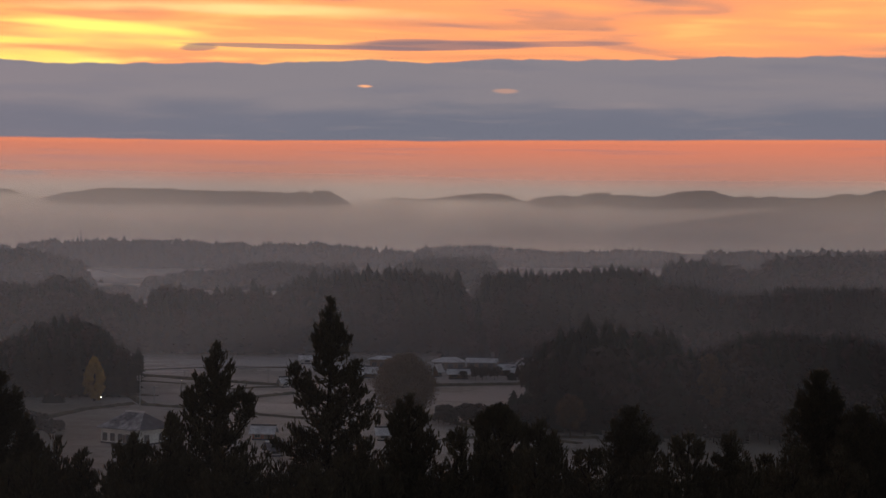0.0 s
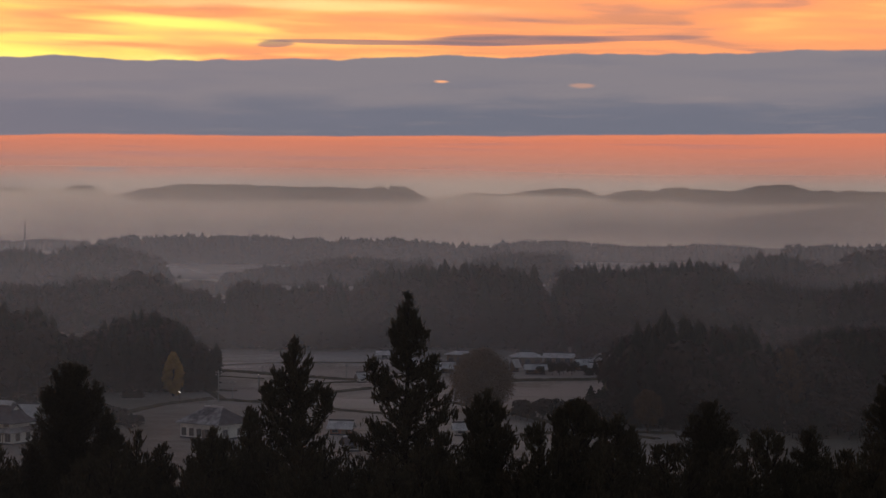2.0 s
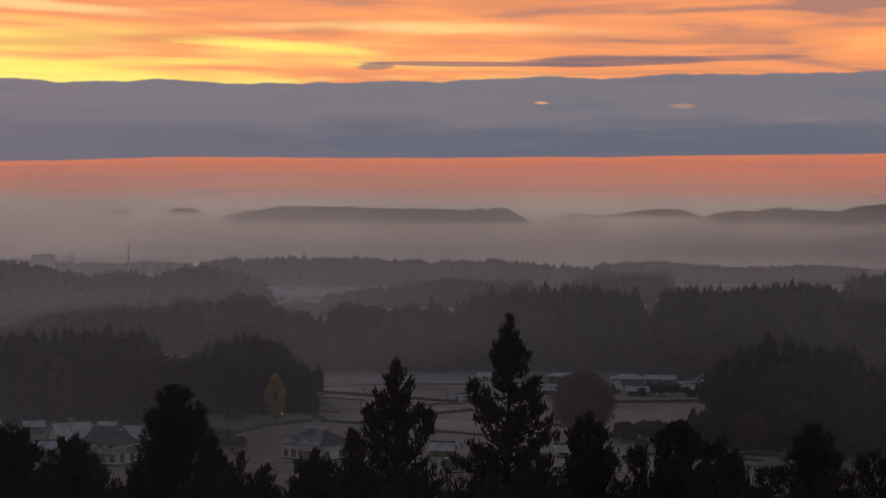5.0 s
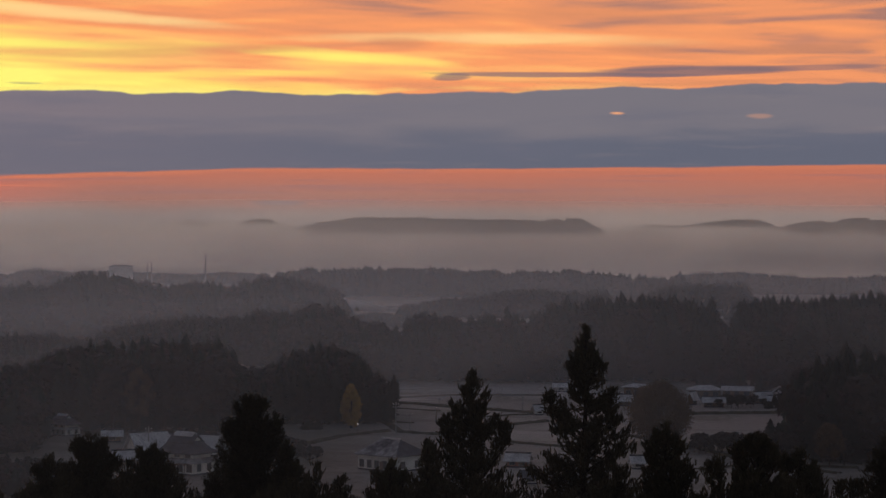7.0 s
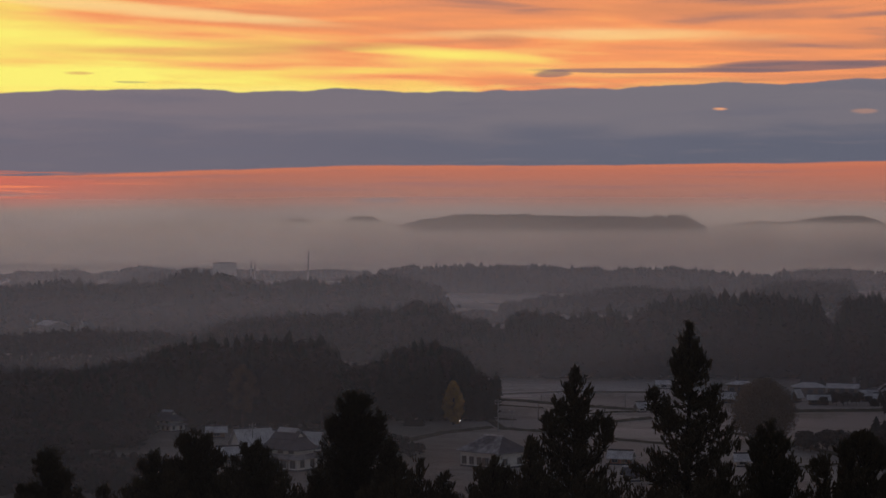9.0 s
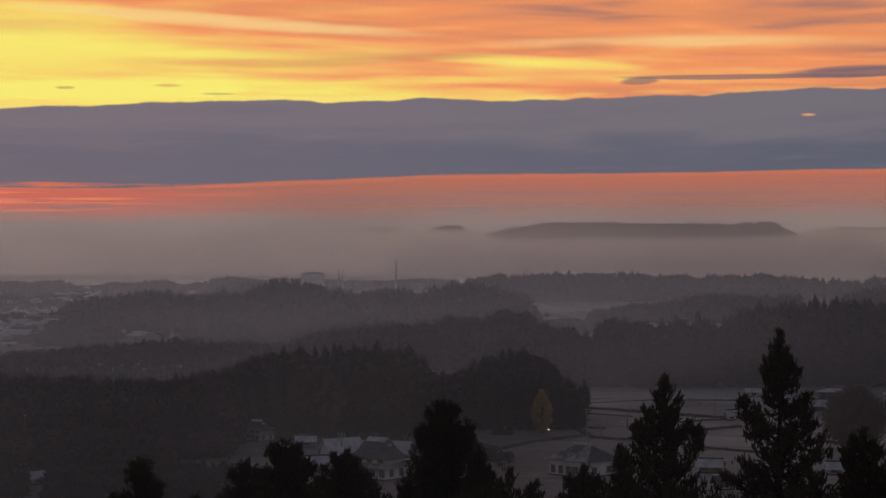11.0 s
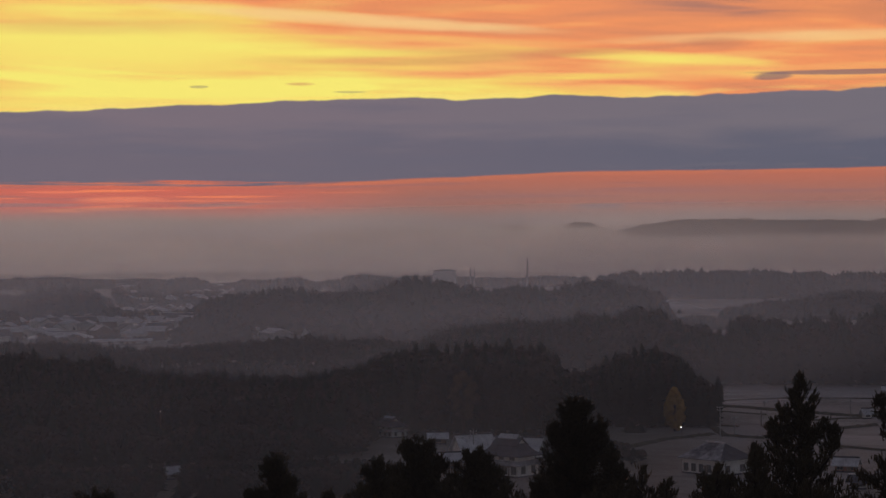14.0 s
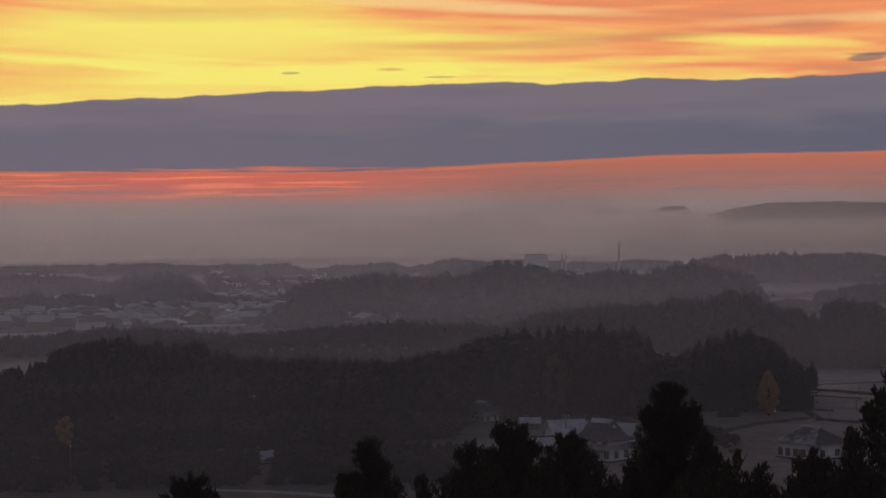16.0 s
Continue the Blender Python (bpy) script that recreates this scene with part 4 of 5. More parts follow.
conifer(-9.33, 82, 36.89, ((0.00, 0.21), (0.58, 0.80), (1.39, 1.28), (2.78, 1.60)), 139, "young dark pine with upturned shoots on the slope", 0.9, (), 0.34, 0.75)
conifer(-5.5, 86, 36.85, ((0.00, 0.22), (0.61, 0.84), (1.46, 1.34), (2.92, 1.68)), 140, "young dark pine with upturned shoots on the slope", 0.9, (), 0.34, 0.75)
conifer(-4.21, 78, 37.35, ((0.00, 0.20), (0.55, 0.76), (1.32, 1.22), (2.65, 1.52)), 141, "young dark pine with upturned shoots on the slope", 0.9, (), 0.34, 0.75)
conifer(-1.62, 76, 37.72, ((0.00, 0.20), (0.54, 0.74), (1.29, 1.19), (2.58, 1.48)), 142, "young dark pine with upturned shoots on the slope", 0.9, (), 0.34, 0.75)
conifer(-0.0, 80, 37.26, ((0.00, 0.21), (0.57, 0.78), (1.36, 1.25), (2.71, 1.56)), 143, "young dark pine with upturned shoots on the slope", 0.9, (), 0.34, 0.75)
conifer(1.13, 80, 37.62, ((0.00, 0.21), (0.57, 0.78), (1.36, 1.25), (2.71, 1.56)), 144, "young dark pine with upturned shoots on the slope", 0.9, (), 0.34, 0.75)
conifer(2.27, 80, 37.52, ((0.00, 0.21), (0.57, 0.78), (1.36, 1.25), (2.71, 1.56)), 145, "young dark pine with upturned shoots on the slope", 0.9, (), 0.34, 0.75)
conifer(3.56, 86, 36.61, ((0.00, 0.22), (0.61, 0.84), (1.46, 1.34), (2.92, 1.68)), 146, "young dark pine with upturned shoots on the slope", 0.9, (), 0.34, 0.75)
conifer(4.86, 78, 37.60, ((0.00, 0.20), (0.55, 0.76), (1.32, 1.22), (2.65, 1.52)), 147, "young dark pine with upturned shoots on the slope", 0.9, (), 0.34, 0.75)
conifer(7.58, 82, 37.09, ((0.00, 0.21), (0.58, 0.80), (1.39, 1.28), (2.78, 1.60)), 148, "young dark pine with upturned shoots on the slope", 0.9, (), 0.34, 0.75)
conifer(9.95, 74, 38.78, ((0.00, 0.19), (0.52, 0.72), (1.26, 1.16), (2.51, 1.44)), 149, "young dark pine with upturned shoots on the slope", 0.9, (), 0.34, 0.75)
conifer(-21.2, 100, 36.75, ((0.00, 0.39), (0.34, 0.65), (1.13, 0.85), (1.98, 1.11), (2.83, 1.69), (4.52, 2.15)), 150, "young dark pine with upturned shoots on the slope", 1.9, ((-1.36, 1.70, 1.13), ), 0.26, 0.65)
conifer(-17.14, 100, 37.34, ((0.00, 0.85), (0.42, 1.24), (1.13, 1.43), (1.98, 1.69), (3.39, 2.28), (5.66, 2.76)), 151, "dense dark cedar with a rounded crown on the slope", 2.2, ((-0.57, -0.06, 0.85), (0.45, 0.06, 0.85), ), 0.26, 0.65)
conifer(-18.33, 98, 36.77, ((0.00, 0.32), (0.55, 0.70), (1.66, 1.21), (3.33, 1.85)), 152, "young dark pine with upturned shoots on the slope", 1.8, (), 0.26, 0.65)
conifer(-15.57, 98, 37.06, ((0.00, 0.45), (0.55, 0.96), (1.39, 1.66), (2.22, 2.10), (4.16, 2.55)), 153, "dense dark cedar with a rounded crown on the slope", 2.2, ((0.22, -0.11, 0.83), ), 0.26, 0.65)
conifer(-19.7, 95, 35.55, ((0.00, 0.25), (0.40, 0.56), (1.07, 1.05)), 154, "young dark pine with upturned shoots on the slope", 1.0, (), 0.34, 0.75)
conifer(-26.31, 110, 33.65, ((0.00, 0.79), (0.31, 1.14), (1.24, 1.43)), 155, "low dark rounded treetop on the slope", 1.6, (), 0.4, 0.4)
conifer(-8.67, 82, 38.18, ((0.00, 0.13), (0.46, 0.43), (1.16, 0.80), (2.09, 1.23)), 156, "young dark pine with upturned shoots on the slope", 1.0, (), 0.34, 0.75)
conifer(-12.16, 88, 36.23, ((0.00, 0.29), (0.37, 0.69), (1.24, 1.26)), 157, "young dark pine with upturned shoots on the slope", 1.0, (), 0.34, 0.75)
conifer(-11.13, 88, 36.04, ((0.00, 0.29), (0.37, 0.69), (1.24, 1.26)), 158, "young dark pine with upturned shoots on the slope", 1.0, (), 0.34, 0.75)
conifer(-16.26, 88, 36.79, ((0.00, 0.29), (0.37, 0.69), (1.24, 1.26)), 159, "young dark pine with upturned shoots on the slope", 1.0, (), 0.34, 0.75)
conifer(-17.72, 88, 36.94, ((0.00, 0.29), (0.37, 0.69), (1.24, 1.26)), 160, "young dark pine with upturned shoots on the slope", 1.0, (), 0.34, 0.75)
conifer(-14.65, 88, 36.54, ((0.00, 0.29), (0.37, 0.69), (1.24, 1.26)), 161, "young dark pine with upturned shoots on the slope", 1.0, (), 0.34, 0.75)
conifer(-18.86, 88, 36.58, ((0.00, 0.29), (0.37, 0.69), (1.24, 1.26)), 162, "young dark pine with upturned shoots on the slope", 1.0, (), 0.34, 0.75)
conifer(-20.64, 88, 36.12, ((0.00, 0.29), (0.37, 0.69), (1.24, 1.26)), 163, "young dark pine with upturned shoots on the slope", 1.0, (), 0.34, 0.75)
conifer(-10.33, 88, 36.04, ((0.00, 0.29), (0.37, 0.69), (1.24, 1.26)), 164, "young dark pine with upturned shoots on the slope", 1.0, (), 0.34, 0.75)
conifer(-21.94, 88, 36.04, ((0.00, 0.29), (0.37, 0.69), (1.24, 1.26)), 165, "young dark pine with upturned shoots on the slope", 1.0, (), 0.34, 0.75)

# ---- buildings ----
def box(x0, y0, z0, x1, y1, z1):
    v = [(x, y, z) for z in (z0, z1) for y in (y0, y1) for x in (x0, x1)]
    return v, [(0, 2, 3, 1), (4, 5, 7, 6), (0, 1, 5, 4), (2, 6, 7, 3), (0, 4, 6, 2), (1, 3, 7, 5)]


def joined(name, pieces, *mats):
    """One mesh from several pieces, each (corners, faces[, slot])."""
    me = bpy.data.meshes.new(name)
    verts, faces, slots = [], [], []
    for piece in pieces:
        base = len(verts)
        verts += piece[0]
        faces += [tuple(base + i for i in f) for f in piece[1]]
        slots += [piece[2] if len(piece) > 2 else 0] * len(piece[1])
    me.from_pydata(verts, [], faces)
    for mat in mats:
        me.materials.append(mat)
    me.polygons.foreach_set("material_index", slots)
    return me


def gable_roof(w, d, z, h, over=0.7, thick=0.22, slot=0):
    """Two thick slopes, ridge along x."""
    pieces = []
    for s in (-1, 1):
        y, x = s * (d / 2 + over), w / 2 + over
        low = z - h * over / (d / 2)
        v = [(-x, y, low), (x, y, low), (x, 0, z + h), (-x, 0, z + h)]
        v += [(a, b, c - thick) for a, b, c in v]
        pieces.append((v, [(0, 1, 2, 3), (7, 6, 5, 4), (0, 4, 5, 1), (1, 5, 6, 2), (2, 6, 7, 3), (3, 7, 4, 0)], slot))
    return pieces


def hip_roof(w, d, z, h, over=0.7, thick=0.22, ridge=None, slot=0):
    x, y = w / 2 + over, d / 2 + over
    r = max(0.3, (w - d) / 2) if ridge is None else ridge
    v = [(-x, -y, z), (x, -y, z), (x, y, z), (-x, y, z), (-r, 0, z + h), (r, 0, z + h)]
    v += [(-x, -y, z - thick), (x, -y, z - thick), (x, y, z - thick), (-x, y, z - thick)]
    f = [(0, 1, 5, 4), (2, 3, 4, 5), (1, 2, 5), (3, 0, 4), (0, 6, 7, 1), (1, 7, 8, 2), (2, 8, 9, 3), (3, 9, 6, 0), (9, 8, 7, 6)]
    return [(v, f, slot)]


def pane_window(parent, x, y, z, w, h, facing):
    """A window let into a wall that faces -y, +y, -x or +x: frame round a dark pane."""
    turn = {"-y": 0, "+x": 90, "+y": 180, "-x": 270}[facing]
    fr = [box(-w / 2 - 0.08, -0.07, -0.08, w / 2 + 0.08, 0.02, 0.0), box(-w / 2 - 0.08, -0.07, h, w / 2 + 0.08, 0.02, h + 0.08),
          box(-w / 2 - 0.08, -0.07, 0, -w / 2, 0.02, h), box(w / 2, -0.07, 0, w / 2 + 0.08, 0.02, h), box(-0.03, -0.06, 0, 0.03, 0.02, h)]
    ob = part("window", joined("window_frame", fr, FRAME), parent)
    ob.matrix_basis = pose(x, y, z, 0, 0, turn)
    part("pane", joined("pane", [box(-w / 2, -0.035, 0, w / 2, -0.015, h)], GLASS), ob)


def house(b, d, turn, w, depth, wall, roof, shape, wall_mat, roof_mat, label, name="house", category="house", windows=3, group="", ends=None):
    """A rural house: walls, thick overhanging roof with a ridge cap, windows and a door. turn: degrees by which its front leaves the lookout."""
    p = on_bearing(b, d)
    p.z = gz(p)
    ob = thing(name, label, category, pose(p.x, p.y, p.z, 0, 0, turn - b), group)
    x, y = w / 2, depth / 2
    body = [box(-x, -y, -0.4, x, y, wall)]
    if shape == "gable":
        body.append(([(-x, -y, wall), (-x, y, wall), (-x, 0, wall + roof * 0.97), (x, -y, wall), (x, y, wall), (x, 0, wall + roof * 0.97)], [(0, 2, 1), (3, 4, 5)]))
    part("wall", joined("wall", body, wall_mat), ob)
    part("plinth", joined("plinth", [box(-x - 0.08, -y - 0.08, -0.4, x + 0.08, y + 0.08, 0.3)], SLATE), ob)
    if shape == "gable":
        part("roof", joined("roof", gable_roof(w, depth, wall, roof), roof_mat), ob)
        r = x + 0.6
    elif shape == "hip":
        r = max(0.3, (w - depth) / 2) if ends is None else w * 0.24
        me = joined("roof", hip_roof(w, depth, wall, roof, ridge=r), roof_mat, ends or roof_mat)
        for k in (2, 3):
            me.polygons[k].material_index = 1
        part("roof", me, ob)
    else:  # hipped skirt with a gabled upper part
        part("roof", joined("roof", hip_roof(w, depth, wall, roof * 0.70, 1.0, 0.3, w * 0.24), roof_mat), ob)
        upper = [([(a, c, e + 0.03) for a, c, e in v], f) for v, f, _ in gable_roof(w * 0.46, depth * 0.40, wall + roof * 0.56, roof * 0.44, 0.4, 0.22)]
        up = part("upper_roof", joined("upper_roof", upper, FROST_ROOF), ob)
        g, q, z0 = w * 0.235, depth * 0.19, wall + roof * 0.54
        for s in (-1, 1):
            part("gable", joined("gable", [([(s * g, -q, z0), (s * g, q, z0), (s * g, 0, z0 + roof * 0.42)], [(0, 1, 2)])], PLASTER), up)
        r = w * 0.23 + 0.4
    part("ridge_cap", joined("ridge_cap", [box(-r, -0.22, wall + roof - 0.08, r, 0.22, wall + roof + 0.22)], SLATE if roof_mat is FROST_ROOF else FROST_ROOF), ob)
    for k in range(windows):
        at = -x + w * (k + 0.5) / windows
        pane_window(ob, at, -y, 0.6, min(1.5, w / windows * 0.55), min(1.5, wall - 1.15), "-y")
    if windows > 1:
        for k in range(2):
            for s, facing in ((-1, "-x"), (1, "+x")):
                pane_window(ob, s * x, -y + depth * (k + 0.5) / 2, 0.7, min(1.3, depth * 0.3), min(1.3, wall - 1.2), facing)
        part("door", joined("door", [box(x * 0.15, -y - 0.06, 0.0, x * 0.15 + 0.95, -y + 0.02, min(2.0, wall - 0.3))], TIMBER), ob)
    return ob


def farmhouse(b, d, turn, w, depth, label, scale=1.0):
    """An old farmhouse: two storeys, a pent roof between them, a flared hip-and-gable roof and a raised frosted ridge vent."""
    p = on_bearing(b, d)
    ob = thing("farmhouse", label, "farmhouse", pose(p.x, p.y, gz(p), 0, 0, turn - b) @ Matrix.Scale(scale, 4))
    x, y = w / 2, depth / 2
    part("lower_wall", joined("lower_wall", [box(-x, -y, -0.4, x, y, 2.9)], PLASTER), ob)
    part("plinth", joined("plinth", [box(-x - 0.08, -y - 0.08, -0.4, x + 0.08, y + 0.08, 0.35)], SLATE), ob)
    upper = part("upper_wall", joined("upper_wall", [box(-x + 0.5, -y + 0.5, 2.9, x - 0.5, y - 0.5, 4.7)], PLASTER), ob)

    def ring(low, high, x0, y0, x1, y1, thick):
        """Four sloping sides between an outer and an inner rectangle."""
        v = [(sx * q, sy * r, z) for q, r, z in ((x0, y0, low), (x1, y1, high), (x0, y0, low - thick)) for sx, sy in ((-1, -1), (1, -1), (1, 1), (-1, 1))]
        f = [(k, (k + 1) % 4, 4 + (k + 1) % 4, 4 + k) for k in range(4)] + [(8 + k, 8 + (k + 1) % 4, (k + 1) % 4, k) for k in range(4)] + [(11, 10, 9, 8)]
        return v, f

    part("pent_roof", joined("pent_roof", [ring(2.65, 3.35, x + 1.0, y + 1.0, x - 0.5, y - 0.5, 0.16)], HALF_FROST), ob)
    g, q = w * 0.30, depth * 0.24
    part("roof", joined("roof", [ring(4.45, 5.05, x + 0.75, y + 0.75, x - 0.35, y - 0.35, 0.2), ring(5.05, 6.7, x - 0.35, y - 0.35, g, q, 0.05)], SLATE), ob)
    top = [([(a, c, e) for a, c, e in v], f) for v, f, _ in gable_roof(g * 2, q * 2, 6.72, 1.25, 0.45, 0.2)]
    crown = part("upper_roof", joined("upper_roof", top, SLATE), ob)
    for s in (-1, 1):
        part("gable", joined("gable", [([(s * g, -q, 6.6), (s * g, q, 6.6), (s * g, 0, 7.8), (s * (g - 0.1), -q, 6.6), (s * (g - 0.1), q, 6.6), (s * (g - 0.1), 0, 7.8)],
                                       [(0, 1, 2), (5, 4, 3), (0, 2, 5, 3), (2, 1, 4, 5)])], PLASTER), crown)
    vent = part("ridge_vent", joined("ridge_vent", [box(-g * 0.75, -0.55, 7.2, g * 0.75, 0.55, 8.0)], PLASTER), crown)
    part("vent_roof", joined("vent_roof", gable_roof(g * 1.5, 1.1, 8.0, 0.5, 0.3, 0.12), FROST_ROOF), vent)
    for k in range(4):
        pane_window(ob, -x + w * (k + 0.5) / 4, -y, 0.7, 1.25, 1.5, "-y")
    for k in range(3):
        pane_window(upper, -x + w * (k + 0.7) / 3.4, -y + 0.5, 3.55, 1.2, 0.75, "-y")
    for k in range(2):
        pane_window(ob, x, -y + depth * (k + 0.5) / 2, 0.8, 1.2, 1.4, "+x")
    part("porch", joined("porch", [box(x * 0.2, -y - 1.6, 2.25, x * 0.2 + 2.6, -y + 0.02, 2.4), box(x * 0.2 + 0.05, -y - 1.5, -0.3, x * 0.2 + 0.2, -y - 1.35, 2.25),
                                   box(x * 0.2 + 2.4, -y - 1.5, -0.3, x * 0.2 + 2.55, -y - 1.35, 2.25)], TIMBER), ob)
    return ob


def utility_pole(b, d, tall, arms=2, label="grey concrete utility pole beside the field"):
    p = on_bearing(b, d)
    ob = thing("utility_pole", label, "pole", pose(p.x, p.y, gz(p) - 0.3, 0, 0, 20 - b), "utility poles")
    ring = [(math.cos(k * math.pi / 4), math.sin(k * math.pi / 4)) for k in range(8)]
    v = [(0.17 * c, 0.17 * s, 0.0) for c, s in ring] + [(0.10 * c, 0.10 * s, tall + 0.3) for c, s in ring]
    f = [(k, (k + 1) % 8, 8 + (k + 1) % 8, 8 + k) for k in range(8)] + [tuple(range(8, 16))]
    part("pole", joined("pole", [(v, f)], CONCRETE), ob)
    for k in range(arms):
        z = tall - 0.3 - 0.7 * k
        arm = part("crossarm", joined("crossarm", [box(-0.8, -0.06, z, 0.8, 0.06, z + 0.12)], STEEL), ob)
        for x in (-0.7, 0.0, 0.7):
            part("insulator", joined("insulator", [box(x - 0.06, -0.06, z + 0.12, x + 0.06, 0.06, z + 0.34)], PLASTER), arm)
    return ob


def street_lamp(b, d, tall, size=0.35):
    p = on_bearing(b, d)
    ob = thing("street_lamp", "small lit street lamp on a dark wooden pole", "lamp", pose(p.x, p.y, gz(p) - 0.2, 0, 0, -b), "street lamps")
    ring = [(math.cos(k * math.pi / 3), math.sin(k * math.pi / 3)) for k in range(6)]
    v = [(0.07 * c, 0.07 * s, 0) for c, s in ring] + [(0.05 * c, 0.05 * s, tall + 0.3) for c, s in ring]
    part("pole", joined("pole", [(v, [(k, (k + 1) % 6, 6 + (k + 1) % 6, 6 + k) for k in range(6)])], TIMBER), ob)
    part("arm", joined("arm", [box(-0.04, -0.7, tall + 0.1, 0.04, 0.05, tall + 0.18)], STEEL), ob)
    bm = bmesh.new()
    bmesh.ops.create_icosphere(bm, subdivisions=2, radius=size * 0.5, matrix=pose(0, -0.6, tall))
    me = bpy.data.meshes.new("bulb")
    bm.to_mesh(me), bm.free()
    me.materials.append(LAMP_GLOW)
    part("bulb", me, ob, "glowing warm white bulb")
    part("hood", joined("hood", [box(-0.2, -0.8, tall + size * 0.5, 0.2, -0.4, tall + size * 0.5 + 0.08)], STEEL), ob)


def leafy_tree(b, d, tall, wide, mat, label, leaves, seed, lift=0.25, lobes=12, leaf=0.28, pointed=0.0):
    """A broadleaf tree: tapered trunk, limbs to each lobe, and leaf sprays spread round the lobes."""
    r = np.random.default_rng(seed)
    p = on_bearing(b, d)
    ob = thing("tree", label, "tree", pose(p.x, p.y, gz(p) - 0.1))
    centres = []
    for k in range(lobes):
        h = lift + (0.92 - lift) * (k + 0.5) / lobes
        mid = (h - lift) / (0.95 - lift)
        ring = math.sin(math.pi * min(1.0, 0.12 + 0.88 * mid)) ** 0.8 * (1 - pointed * mid)
        a = k * 2.4 + r.uniform(-0.4, 0.4)
        q = wide * 0.32 * ring
        centres.append((q * math.cos(a), q * math.sin(a), h * tall, wide * (0.11 + 0.10 * ring)))
    pieces = []

    def limb(p0, p1, r0, r1):
        d_ = (Vector(p1) - Vector(p0)).normalized()
        u = d_.orthogonal().normalized()
        w = d_.cross(u)
        v = [tuple(Vector(c) + q * (math.cos(k * math.pi / 3) * u + math.sin(k * math.pi / 3) * w)) for c, q in ((p0, r0), (p1, r1)) for k in range(6)]
        pieces.append((v, [(k, (k + 1) % 6, 6 + (k + 1) % 6, 6 + k) for k in range(6)]))

    limb((0, 0, 0), (0.1, 0, tall * 0.5), tall * 0.025, tall * 0.016)
    limb((0.1, 0, tall * 0.5), (0, 0.1, tall * 0.9), tall * 0.016, 0.03)
    for x, y, z, s in centres:
        limb((0.05, 0.0, max(tall * 0.18, z - s * 1.5)), (x, y, z), tall * 0.008, 0.03)
    part("trunk", joined("trunk", pieces, BARK), ob)
    C = np.array(centres)[r.integers(0, lobes, leaves)]
    D = r.normal(size=(leaves, 3))
    D /= np.linalg.norm(D, axis=1)[:, None]
    at = C[:, :3] + D * C[:, 3:] * np.sqrt(r.uniform(0.05, 1.0, (leaves, 1)))
    U = np.cross(D + 0.5 * r.normal(size=(leaves, 3)), r.normal(size=(leaves, 3)))
    U /= np.linalg.norm(U, axis=1)[:, None]
    V = np.cross(U, D)
    V /= np.linalg.norm(V, axis=1)[:, None] + 1e-6
    q = leaf * r.uniform(0.6, 1.3, (leaves, 1))
    verts = np.stack([at + U * q, at - U * q * 0.6 + V * q * 0.8, at - U * q * 0.6 - V * q * 0.8], 1).reshape(-1, 3)
    part("crown", mesh_of("crown", verts, np.arange(len(verts)).reshape(-1, 3), mat), ob)


def field_bank(places, wide, high, name="field_bank", label="dark grassy bank between frosted fields", mat=None):
    """A low strip along the ground through the given (bearing, distance) places."""
    line = [on_bearing(b, d) for b, d in places]
    fine = []
    for a, b in zip(line, line[1:]):
        fine += [a.lerp(b, k / 24) for k in range(24)]
    fine.append(line[-1])
    verts, faces = [], []
    for k, p in enumerate(fine):
        t = (fine[min(k + 1, len(fine) - 1)] - fine[max(k - 1, 0)]).normalized()
        s = Vector((t.y, -t.x, 0))
        wob = 0.25 * wide * noise.noise((k * 0.3, wide, high))
        for f, h in ((-0.5, 0.0), (-0.22, 1.0), (0.22, 1.0), (0.5, 0.0)):
            q = p + s * (f * wide + wob)
            verts.append((q.x, q.y, gz(q) + 0.02 + high * h * (0.8 + 0.4 * noise.noise((k * 0.7, f, 1)))))
    for k in range(len(fine) - 1):
        faces += [(k * 4 + j, k * 4 + j + 1, k * 4 + 5 + j, k * 4 + 4 + j) for j in range(3)]
    me = bpy.data.meshes.new(name)
    me.from_pydata(verts, [], faces)
    me.materials.append(mat or BANK_GRASS)
    tagged(new(name, me), label, "bank" if name == "field_bank" else "road", kind="structure")


def lattice_mast(b, d, top, wide=3.0, label="thin grey lattice mast far across the plain"):
    p = on_bearing(b, d)
    ob = thing("lattice_mast", label, "mast", pose(p.x, p.y, 0, 0, 0, -b))
    for sx in (-1, 1):
        for sy in (-1, 1):
            v = [(sx * wide / 2 + e, sy * wide / 2 + g, 0) for e in (-0.25, 0.25) for g in (-0.25, 0.25)] + [(sx * 0.3 + e, sy * 0.3 + g, top) for e in (-0.25, 0.25) for g in (-0.25, 0.25)]
            part("leg", joined("leg", [(v, [(0, 1, 5, 4), (1, 3, 7, 5), (3, 2, 6, 7), (2, 0, 4, 6)])], STEEL), ob)
    for k in range(1, 8):
        f = k / 8
        h = (wide / 2) * (1 - f) + 0.3 * f
        part("brace", joined("brace", [box(-h, -h - 0.1, top * f, h, h + 0.1, top * f + 0.25)], STEEL), ob)


